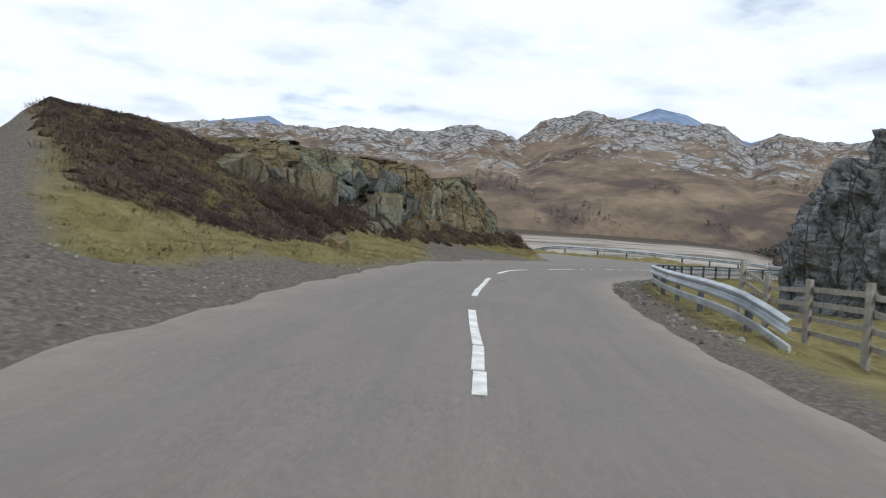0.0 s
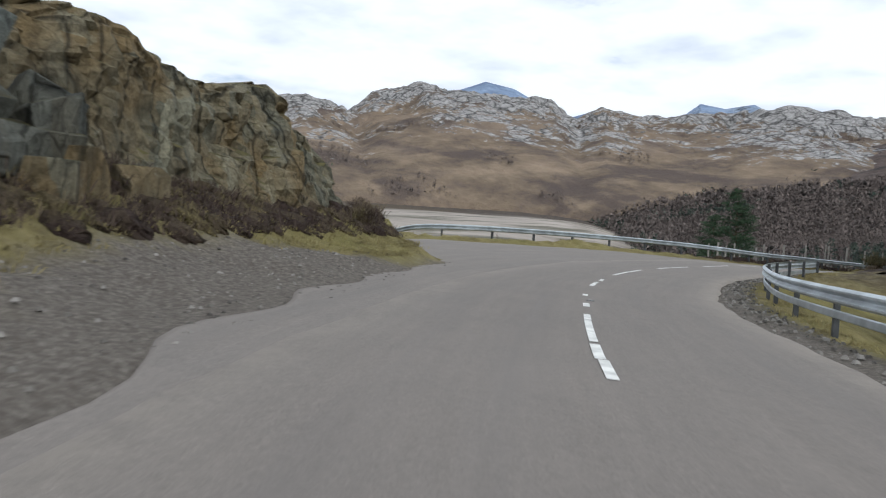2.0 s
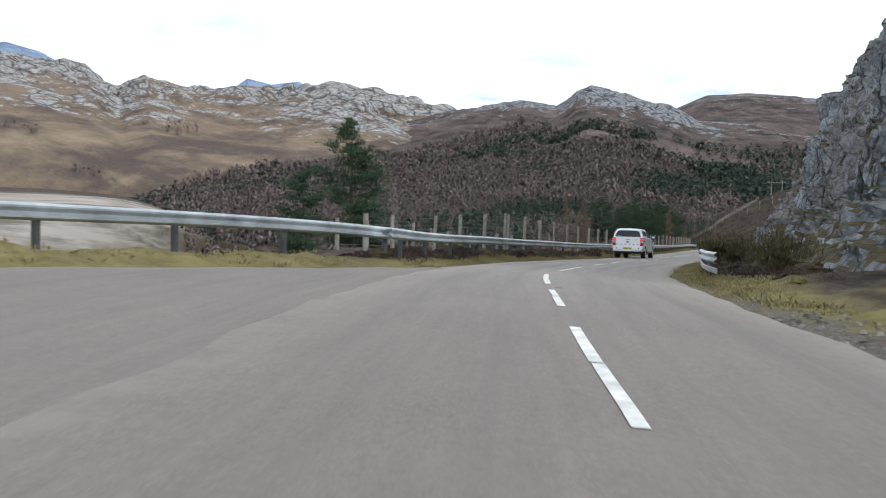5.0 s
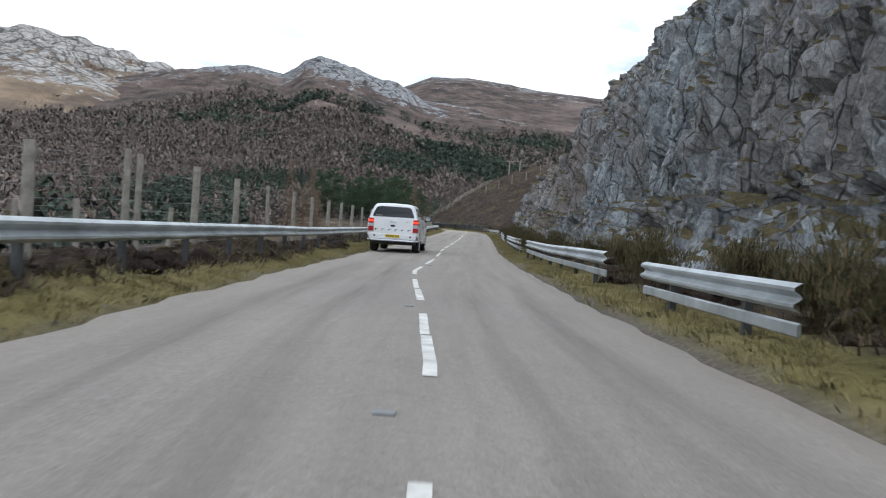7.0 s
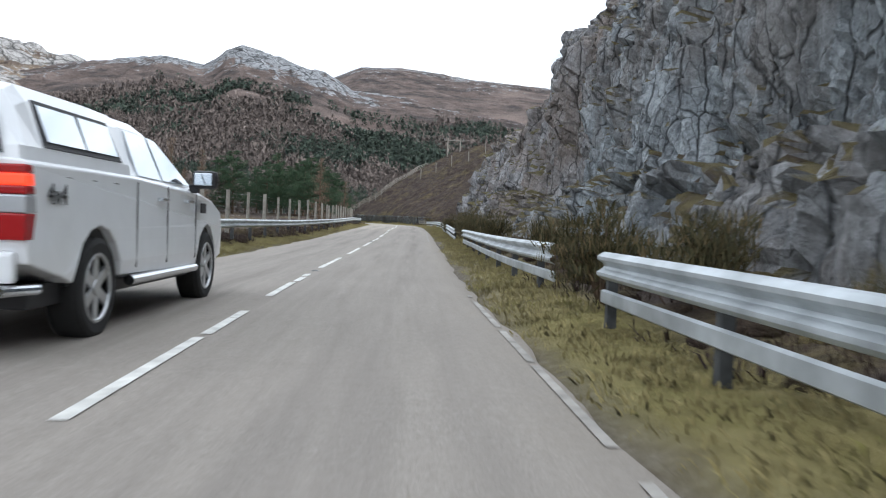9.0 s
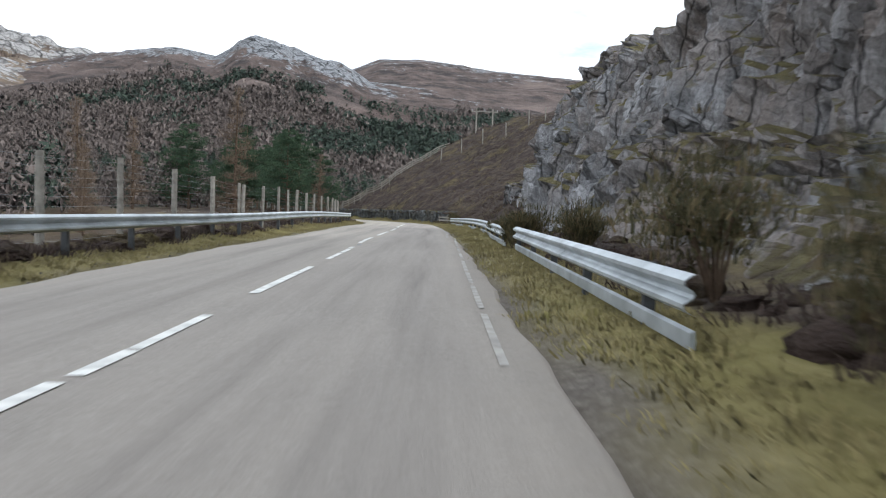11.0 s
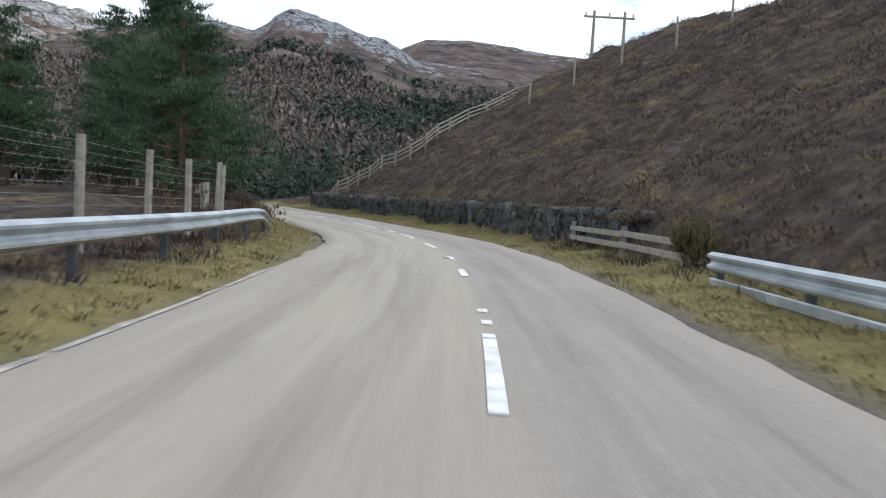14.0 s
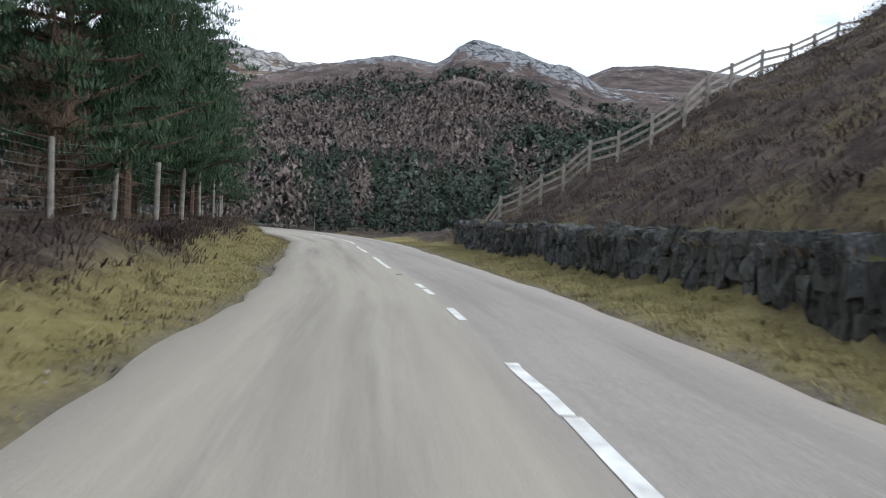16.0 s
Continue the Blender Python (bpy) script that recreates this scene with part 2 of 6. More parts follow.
def make_leaf(name, stops, rough=0.8, patch=0.0, size=0.4, soft=0.0, outward=False):
    """Leaves, blades or twigs; patch: how far the colour follows the place rather than the single blade.
    soft: how far a blade is lit like the tuft or crown that it belongs to (upwards, or away from the stem) rather than as a flat leaf."""
    m, nt, b = nodes_of(name, rough, 0, 0.15)
    g = nt.nodes.new("ShaderNodeNewGeometry")
    oi = nt.nodes.new("ShaderNodeObjectInfo")
    k = maths(nt, "FRACT", maths(nt, "ADD", g.outputs["Random Per Island"], maths(nt, "MULTIPLY", oi.outputs["Random"], 0.3)))
    if patch:
        spot = ramp_of(nt, noise_of(nt, place_of(nt), size, 6, 0.65), [(0.36, (0.0,)), (0.64, (1.0,))])
        k = maths(nt, "ADD", maths(nt, "MULTIPLY", k, 1 - patch), maths(nt, "MULTIPLY", spot, patch))
    nt.links.new(ramp_of(nt, k, stops), b.inputs["Base Color"])
    if soft:
        own = nt.nodes.new("ShaderNodeVectorMath"); own.operation = "SCALE"
        own.inputs["Scale"].default_value = 1 - soft
        nt.links.new(g.outputs["Normal"], own.inputs[0])
        both = nt.nodes.new("ShaderNodeVectorMath"); both.operation = "MULTIPLY_ADD"
        nt.links.new(own.outputs[0], both.inputs[2])
        both.inputs[0].default_value, both.inputs[1].default_value = (0, 0, 1), (soft, soft, soft)
        if outward:
            a = nt.nodes.new("ShaderNodeAttribute")
            a.attribute_name = "outward"
            nt.links.new(a.outputs["Vector"], both.inputs[0])
        unit = nt.nodes.new("ShaderNodeVectorMath"); unit.operation = "NORMALIZE"
        nt.links.new(both.outputs[0], unit.inputs[0])
        nt.links.new(unit.outputs[0], b.inputs["Normal"])
    return m


MAT = {}
MAT["ground"] = make_ground()
MAT["asphalt"] = make_asphalt()
MAT["cliff"] = make_rock("grey_gneiss", (0.38, 0.41, 0.43), (0.085, 0.095, 0.105), (0.24, 0.215, 0.20), (0.095, 0.078, 0.036), 0.5, 0.75, 0.6)
MAT["knoll"] = make_rock("dark_gneiss", (0.30, 0.32, 0.335), (0.05, 0.055, 0.06), (0.17, 0.155, 0.135), (0.095, 0.085, 0.035), 0.5, 0.3)
MAT["outcrop"] = make_rock("lichened_gneiss", (0.27, 0.26, 0.185), (0.04, 0.042, 0.034), (0.235, 0.165, 0.075), (0.10, 0.088, 0.035), 0.5, 0.2, 0.85)
MAT["paint"] = plain("road_paint", (0.64, 0.63, 0.59), 0.75, 0, 0.3, 5, 0.3, 0.3)
MAT["worn_paint"] = plain("worn_edge_paint", (0.33, 0.31, 0.28), 0.85, 0, 0.35, 4, 0.2, 0.3)
MAT["zinc"] = plain("galvanised_steel", (0.40, 0.43, 0.445), 0.45, 0.5, 0.35, 1.6, 0.5, 0.15)
MAT["post_steel"] = plain("dull_steel", (0.075, 0.078, 0.08), 0.7, 0.3, 0.4, 4, 0.3, 0.2)
MAT["timber"] = plain("weathered_timber", (0.27, 0.25, 0.215), 0.9, 0, 0.3, 7, 0.15, 0.4)
MAT["wire"] = plain("fence_wire", (0.22, 0.225, 0.225), 0.5, 0.6, 0.1, 5)
MAT["bark"] = plain("pine_bark", (0.12, 0.085, 0.06), 0.95, 0, 0.4, 9, 0.1, 0.6)
MAT["needles"] = make_leaf("pine_needles", [(0.0, (0.020, 0.040, 0.024)), (0.5, (0.040, 0.070, 0.036)), (1.0, (0.075, 0.105, 0.052))], soft=0.45)
MAT["larch"] = make_leaf("bare_larch_twigs", [(0.0, (0.075, 0.055, 0.040)), (0.5, (0.13, 0.092, 0.064)), (1.0, (0.20, 0.145, 0.095))], soft=0.4)
MAT["grass"] = make_leaf("winter_grass", [(0.0, (0.10, 0.078, 0.035)), (0.3, (0.19, 0.155, 0.062)), (0.66, (0.29, 0.24, 0.105)), (0.86, (0.24, 0.215, 0.07)), (1.0, (0.165, 0.155, 0.045))], patch=0.62, size=0.9, soft=0.7)
MAT["ling"] = make_leaf("heather", [(0.0, (0.022, 0.015, 0.013)), (0.36, (0.046, 0.031, 0.025)), (0.56, (0.075, 0.053, 0.041)), (0.70, (0.105, 0.08, 0.052)), (0.86, (0.165, 0.135, 0.062)), (1.0, (0.13, 0.115, 0.05))], patch=0.68, size=0.42, soft=0.5)
MAT["gorse"] = make_leaf("gorse", [(0.0, (0.028, 0.028, 0.014)), (0.5, (0.068, 0.062, 0.028)), (0.85, (0.115, 0.09, 0.045)), (1.0, (0.15, 0.105, 0.05))], soft=0.35)
MAT["wallstone"] = make_rock("dark_wall_stone", (0.19, 0.20, 0.205), (0.04, 0.044, 0.047), (0.10, 0.095, 0.08), (0.09, 0.085, 0.03), 0.9, 0.0)


# ---- mesh helpers ----
def mesh_ob(name, verts, faces, material, smooth=False, attrs=None):
    me = bpy.data.meshes.new(name)
    verts = np.asarray(verts, dtype=np.float64)
    if isinstance(faces, np.ndarray):
        n, w = faces.shape
        me.vertices.add(len(verts))
        me.vertices.foreach_set("co", verts.astype(np.float32).ravel())
        me.loops.add(n * w)
        me.loops.foreach_set("vertex_index", faces.astype(np.int32).ravel())
        me.polygons.add(n)
        me.polygons.foreach_set("loop_start", np.arange(0, n * w, w, dtype=np.int32))
        me.update(calc_edges=True)
    else:
        me.from_pydata([tuple(v) for v in verts.tolist()], [], faces)
    for key, vals in (attrs or {}).items():
        vals = np.asarray(vals, dtype=np.float32)
        a = me.attributes.new(key, "FLOAT_VECTOR" if vals.ndim == 2 else "FLOAT", "POINT")
        a.data.foreach_set("vector" if vals.ndim == 2 else "value", vals.ravel())
    me.materials.append(material)
    me.polygons.foreach_set("use_smooth", [bool(smooth)] * len(me.polygons))
    me.update()
    return new(name, me)


# ---- noise over arrays of places ----
def lattice(i, k):
    """A repeatable random number from 0 to 1 for each cell of a grid; i: whole numbers, n x 3."""
    h = (i[:, 0] * 374761393 + i[:, 1] * 668265263 + i[:, 2] * 2246822519 + k * 3266489917) & 0xffffffff
    h = ((h ^ (h >> 15)) * 1274126177) & 0xffffffff
    h = ((h ^ (h >> 13)) * 668265263) & 0xffffffff
    return ((h ^ (h >> 16)) & 0xffffff) / 16777215.0


def soft_noise(p, k=0):
    i = np.floor(p).astype(np.int64)
    f = p - i
    f = f * f * f * (f * (f * 6 - 15) + 10)
    out = np.zeros(len(p))
    for dx in (0, 1):
        for dy in (0, 1):
            for dz in (0, 1):
                w = (f[:, 0] if dx else 1 - f[:, 0]) * (f[:, 1] if dy else 1 - f[:, 1]) * (f[:, 2] if dz else 1 - f[:, 2])
                out += w * lattice(i + np.array([dx, dy, dz]), k)
    return out * 2 - 1


def layered(p, octaves=3, k=0, gain=.5):
    out, a = np.zeros(len(p)), 1.0
    for o in range(octaves):
        out += a * soft_noise(p * 2.03 ** o + 7.7 * o, k + o)
        a *= gain
    return out


def cells_of(p, k=0):
    """Distances to the nearest and second cell centre, the nearest centre, and its cell."""
    i = np.floor(p).astype(np.int64)
    f1, f2 = np.full(len(p), 9.0), np.full(len(p), 9.0)
    at, cell = np.zeros_like(p), np.zeros_like(i)
    for dx in (-1, 0, 1):
        for dy in (-1, 0, 1):
            for dz in (-1, 0, 1):
                j = i + np.array([dx, dy, dz])
                c = j + np.stack([lattice(j, k + 1), lattice(j, k + 2), lattice(j, k + 3)], 1)
                d = np.sqrt(((p - c) ** 2).sum(1))
                hit = d < f1
                f2 = np.where(hit, f1, np.minimum(f2, d))
                f1 = np.where(hit, d, f1)
                at[hit], cell[hit] = c[hit], j[hit]
    return f1, f2, at, cell


def grid_faces(nr, nc):
    i = np.arange(nr - 1)[:, None] * nc + np.arange(nc - 1)[None]
    return np.stack([i, i + 1, i + nc + 1, i + nc], -1).reshape(-1, 4)


def part(name, bm, material, parent, label=""):
    me = bpy.data.meshes.new(name)
    bm.normal_update()
    bm.to_mesh(me)
    bm.free()
    me.materials.append(material)
    ob = new(name, me)
    ob.parent = parent
    if label:
        tagged(ob, label)
    return ob


def empty(name, at=(0, 0, 0), turn=0.0):
    ob = new(name)
    ob.empty_display_size = 0.2
    ob.matrix_basis = Matrix.Translation(at) @ Matrix.Rotation(turn, 4, "Z")
    return ob


def add_box(bm, lo, hi, bevel=0.0, m=None):
    r = bmesh.ops.create_cube(bm, size=1)
    lo, hi = Vector(lo), Vector(hi)
    for v in r["verts"]:
        v.co = Vector(((lo[k] + hi[k]) / 2 + v.co[k] * (hi[k] - lo[k]) for k in range(3)))
    if bevel:
        es = {e for v in r["verts"] for e in v.link_edges}
        out = bmesh.ops.bevel(bm, geom=list(es), offset=bevel, segments=2, affect="EDGES", profile=0.6)
        vs = {v for f in out["faces"] for v in f.verts} | {v for v in r["verts"] if v.is_valid}
    else:
        vs = set(r["verts"])
    if m is not None:
        for v in vs:
            v.co = m @ v.co
    return vs


def add_cyl(bm, a, b, r1, r2=None, seg=10, caps=True):
    a, b = Vector(a), Vector(b)
    d = b - a
    r = bmesh.ops.create_cone(bm, segments=seg, radius1=r1, radius2=r1 if r2 is None else r2, depth=d.length, cap_ends=caps)
    m = Matrix.Translation((a + b) / 2) @ d.to_track_quat("Z", "Y").to_matrix().to_4x4()
    for v in r["verts"]:
        v.co = m @ v.co
    return r["verts"]


# ---- the lie of the road ----
CENTRE = np.array([(62, -78.5), (54, -74), (46.3, -69.4), (38.4, -64.3), (29.9, -58), (24, -52.6), (18.2, -46.1), (13.5, -40.2), (10.3, -35), (7.4, -29.5),
    (5.5, -24.5), (4.1, -19.6), (2.6, -13.5), (1.2, -7.2), (0.1, -.7), (-.3, 5.2), (-.45, 14), (-.4, 25), (-.2, 37), (.1, 48.8),
    (.6, 59.2), (1.2, 72), (1.8, 84.6), (2.4, 96.4), (2.9, 106), (3.2, 118.9), (3.45, 132), (3.2, 143), (2.4, 150.2), (1.1, 155.8),
    (-1.1, 162.5), (-3.6, 170.3), (-7, 179), (-10.1, 186.7), (-14, 196), (-20, 206), (-29, 216), (-42, 224), (-60, 230)], float)
CENTRE = np.vstack([[(110, -100), (84, -89)], CENTRE, [(-90, 238)]])


def spline(p, step):
    p = np.vstack([2 * p[0] - p[1], p, 2 * p[-1] - p[-2]])
    out = []
    for i in range(1, len(p) - 2):
        a, b, c, d = p[i - 1], p[i], p[i + 1], p[i + 2]
        n = max(2, int(np.linalg.norm(c - b) / step))
        t = (np.arange(n) / n)[:, None]
        out.append(0.5 * (2 * b + (c - a) * t + (2 * a - 5 * b + 4 * c - d) * t ** 2 + (3 * b - a - 3 * c + d) * t ** 3))
    return np.vstack(out + [p[-2][None]])


LINE = spline(CENTRE, 0.8)
TANG = np.gradient(LINE, axis=0)
TANG /= np.linalg.norm(TANG, axis=1)[:, None]
RIGHT = np.stack([TANG[:, 1], -TANG[:, 0]], 1)
STAT = np.r_[0, np.cumsum(np.linalg.norm(np.diff(LINE, axis=0), axis=1))]
Y_ROAD = [-110, -78, -70, -57, -47, -41, -15, -6.5, 0, 7, 14, 22, 30, 50, 74, 88, 97, 107, 116, 125, 133, 141, 148, 156, 175, 200, 240]
Z_ROAD = [-1.3, -1.05, -1.0, -.74, -.84, -.9, -.84, -.97, -1.15, -1.31, -1.54, -1.77, -2.03, -2.5, -2.93, -3.07, -3.2, -3.31, -3.48, -3.7, -3.9, -4.08, -4.26, -4.43, -4.8, -5.2, -5.8]


def z_road(y):
    return np.interp(y, Y_ROAD, Z_ROAD)


def banking(y):
    """Rise to the left, per metre, of the road's surface."""
    return np.interp(y, [-80, -60, -12, 4], [0.02, 0.045, 0.045, 0.0])


def w_right(y):
    return np.interp(y, [-60, 30, 60, 84, 94, 104, 128, 150], [3.1, 3.2, 3.2, 3.1, 2.95, 2.65, 2.5, 2.65])


def w_left(y):
    return np.interp(y, [-60, 0, 140, 150, 175], [3.3, 3.3, 3.1, 2.85, 2.8])


def near(x, y):
    """Nearest index of the road's line, and the way off it to the right, for arrays of places."""
    x, y = np.ravel(x), np.ravel(y)
    idx = np.empty(len(x), int)
    for k in range(0, len(x), 4000):
        d = (x[k:k + 4000, None] - LINE[None, :, 0]) ** 2 + (y[k:k + 4000, None] - LINE[None, :, 1]) ** 2
        idx[k:k + 4000] = d.argmin(1)
    r = np.stack([x, y], 1) - LINE[idx]
    side = (r * RIGHT[idx]).sum(1)
    far = np.hypot(*r.T)
    return idx, np.where(np.abs(side) > 0.3 * far, np.sign(side) * far, side)


def at_road(y0, u, up=0.0):
    """A place u metres to the right of the road's middle, where that passes y0."""
    i = np.interp(y0, LINE[:, 1], np.arange(len(LINE)))
    p = np.array([np.interp(i, np.arange(len(LINE)), LINE[:, k] + u * RIGHT[:, k]) for k in (0, 1)])
    return float(p[0]), float(p[1]), float(z_road(y0) - banking(y0) * u + up)


def smooth01(a, lo, hi):
    t = np.clip((a - lo) / (hi - lo), 0, 1)
    return t * t * (3 - 2 * t)


def wave(x, y, s, seed=0.0):
    """Uneven relief, with swells about 4 s apart, for arrays."""
    x, y = np.asarray(x, float), np.asarray(y, float)
    p = np.stack([x.ravel(), y.ravel(), np.full(x.size, .37 + seed)], 1) / np.array([2.0 * s, 2.0 * s, 1])
    return 0.95 * layered(p, 3, 11 + int(seed)).reshape(x.shape)


def lay_wide(y):
    """How far the lay-by's surface reaches to the left."""
    return np.interp(y, [-54, -51.4, -47.4, -42, -38.5, -37.3, -36, -34, -31.5, -28, -26, -21.7, -13, -8, -3], [3.2, 3.9, 4.4, 4.7, 4.9, 5.3, 6.4, 8.6, 11.2, 12.9, 13.2, 11.2, 7.4, 5.0, 3.4])


def heights(x, y):
    """The ground's height at arrays of places, and how much of each cover grows there."""
    x, y = np.asarray(x, float), np.asarray(y, float)
    i, u = near(x, y)
    yr = LINE[i, 1]
    base = z_road(yr) - banking(yr) * np.clip(u, -14, 8)
    left, right = -u, u
    rough = 0.11 * wave(x, y, .45, 2) + 0.24 * wave(x, y, 1.7, 1)
    beyond = np.where(u < 0, -u - w_left(yr), u - w_right(yr))
    z = base - 0.20 + 0.15 * smooth01(beyond, -.15, .45)
    # --- left of the road
    bend = 1 - smooth01(yr, -34.5, -31)                  # before the lay-by
    lay = smooth01(yr, -34.5, -31) * (1 - smooth01(yr, -10, -2))
    verge_l = np.interp(yr, [-5, 4, 60, 90, 140, 165, 240], [.05, .28, .28, .1, .2, .75, .8])
    z_open = verge_l * smooth01(left, 3.4, 5.2) - np.maximum(left - 7, 0) * np.interp(yr, [-10, 10, 90, 130, 160, 230], [.10, .22, .2, .12, .02, .0])
    z_open = np.maximum(z_open, -16 - 0.01 * left)
    steep = smooth01(y, -73.5, -70.5)
    z_bend = 0.11 * np.clip(left - 3.6, 0, 5) + steep * np.interp(left, [6.6, 8.5, 12, 16, 22, 40, 200], [0, .7, 2.1, 3.0, 3.5, 3.1, 2.0]) * np.interp(yr, [-70, -66, -61, -56, -50, -40], [.6, .66, .9, 1.2, 1.15, .6]) + (1 - steep) * np.interp(left, [7, 14, 20, 40, 200], [0, .7, 1.7, 2.4, 2.0])
    past = left - lay_wide(yr)
    z_bend = z_bend * smooth01(past, -.1, .7) - 0.05 * (1 - smooth01(past, -1.1, -.4)) * (yr > -54)
    z_lay = -np.interp(past, [0, .5, 1.1, 1.9, 5, 30, 200], [0, -.14, -.26, -.1, 1.6, 4.0, 4.5])
    zl = bend * z_bend + lay * z_lay + (1 - bend) * (1 - lay) * z_open
    # --- right of the road
    dr = right - w_right(yr)
    r_bend = 1 - smooth01(yr, -26, -10)
    r_hill = smooth01(yr, 104, 118)
    hill_top = np.interp(yr, [110, 182, 192, 199, 212], [1, 1, .85, .35, .03])
    z_rb = -np.interp(right, [4.8, 9, 16, 60], [0, .9, .6, 1.5])
    z_rc = np.interp(right, [3.4, 5.2, 6.5, 9.0, 12, 16, 24, 40, 120], [.05, .25, .45, .8, 1.4, 6, 11, 18, 30])
    zw = smooth01(yr, 141, 146) * (1 - smooth01(yr, 192, 198))
    z_rh = (np.interp(right, [3.2, 4.4, 5.2, 7.5, 25, 45, 120], [.03, .18, .4, 2.3, 13.5, 19, 24])) * hill_top
    z_rw = (np.interp(right, [3.2, 4.6, 4.9, 5.4, 25, 45, 120], [.03, .15, .3, 1.35, 13.5, 19, 24])) * hill_top
    zr = r_bend * z_rb + (1 - r_bend) * ((1 - r_hill) * z_rc + r_hill * ((1 - zw) * z_rh + zw * z_rw))
    z = z + np.where(u < 0, zl, zr)
    off = smooth01(np.maximum(left - 3.5, dr - 0.4), 0, 1.6)
    off = off * (1 - (u < 0) * (yr > -54) * (yr < -2) * (1 - smooth01(past, -.1, .9)))
    z = z + rough * off * (1 - lay * (left < lay_wide(yr) + 1) * (u < 0)) + off * smooth01(np.abs(u), 14, 60) * 0.8 * wave(x, y, 14, 5) + r_hill * (u > 0) * smooth01(u, 5.2, 8) * (.28 * wave(x, y, .9, 8) + .55 * wave(x, y, 3.2, 9)) * hill_top
    # --- far away all runs out into the valley floor
    far = np.maximum(smooth01(np.hypot(x - 5, y - 60), 130, 420), smooth01(-x - 0.2 * y, 40, 110))
    az = np.degrees(np.arctan2(x, y))
    dist = np.hypot(x, y)
    valley = -14 + smooth01(-az, 30, 44) * (11 + 0.035 * np.clip(dist - 120, 0, 620))
    valley = np.where(az > 15, 10.0, valley)
    z = z * (1 - far) + valley * far
    # --- covers
    n = wave(x, y, 2.3, 7) * 0.6 + wave(x, y, 0.9, 3) * 0.4
    gravel = np.where(u < 0, bend * (1 - smooth01(left + 0.5 * n, np.interp(yr, [-70, -67, -63.5, -61, -56, -54, -52, -50, -47, -44, -41, -36], [6.5, 6.3, 4.4, 3.4, 3.4, 4.0, 5.2, 6.4, 6.8, 6.6, 4.8, 4.4]), np.interp(yr, [-70, -67, -63.5, -61, -56, -54, -52, -50, -47, -44, -41, -36], [6.5, 6.3, 4.4, 3.4, 3.4, 4.0, 5.2, 6.4, 6.8, 6.6, 4.8, 4.4]) + .7)), 0)
    gravel = np.maximum(gravel, (1 - smooth01(left - w_left(yr) + .3 * n, 0, .42)) * (u < 0))
    gravel = np.maximum(gravel, (1 - smooth01(dr + .25 * n, np.interp(yr, [-22, -8], [.75, .05]), np.interp(yr, [-22, -8], [1.3, .4]))) * (u >= 0))
    gravel = np.maximum(gravel, bend * (u < 0) * (left > 6) * (x < 38) * (1 - smooth01(np.abs(y + 72.6 + .03 * (x - 30) + .5 * n), .7, 1.5)))
    heather = np.where(u < 0, bend * smooth01(y + .4 * n, -71.4, -70.6) * smooth01(left + .6 * n - np.interp(yr, [-66, -63.5, -61, -59.4, -57.8, -56, -53, -50], [9.2, 8.4, 6.8, 6.0, 5.8, 6.6, 7.8, 8.5]), 0, .6) + (1 - bend) * (1 - lay) * smooth01(left + .5 * n, 4.2, 5.0),
                       (1 - r_bend) * smooth01(right + .4 * n, 4.4, 5.2))
    woodland = smooth01(left, 14, 30) * (1 - bend) * (1 - lay) * (u < 0)
    woodland = np.maximum(woodland, far * (az > -36))
    sand = far * smooth01(-az, 38, 41) * smooth01(dist + 20 * wave(x, y, 40, 4), 90, 110) * (1 - smooth01(dist + 30 * wave(x, y, 60, 9), 400, 420))
    heather = np.maximum(heather, far * smooth01(-az, 44, 47) * smooth01(dist + 30 * wave(x, y, 50, 2), 430, 450) * (1 - smooth01(dist + 30 * wave(x, y, 50, 3), 520, 550)))
    woodland = woodland * (1 - sand)
    return z, dict(gravel=np.clip(gravel, 0, 1), heather=np.clip(heather, 0, 1), woodland=np.clip(woodland, 0, 1), sand=np.clip(sand, 0, 1))


def ground_at(x, y):
    return float(heights(np.array([x]), np.array([y]))[0][0])


def lines_of(lo, hi, fine, reach):
    mid = np.arange(lo, hi, fine)
    steps, out = fine, []
    while sum(out) < reach:
        steps *= 1.17
        out.append(steps)
    c = np.cumsum(out)
    return np.r_[lo - c[::-1], mid, hi + c]


gx, gy = lines_of(-22, 62, 0.46, 4200), lines_of(-82, 204, 0.46, 4200)
XX, YY = np.meshgrid(gx, gy)
zz, covers = heights(XX.ravel(), YY.ravel())
ground = mesh_ob("ground", np.stack([XX.ravel(), YY.ravel(), zz], 1), grid_faces(len(gy), len(gx)), MAT["ground"], True, covers)
tagged(ground, "rough moorland of winter grass, dark heather and gravel verges", "ground", kind="structure")

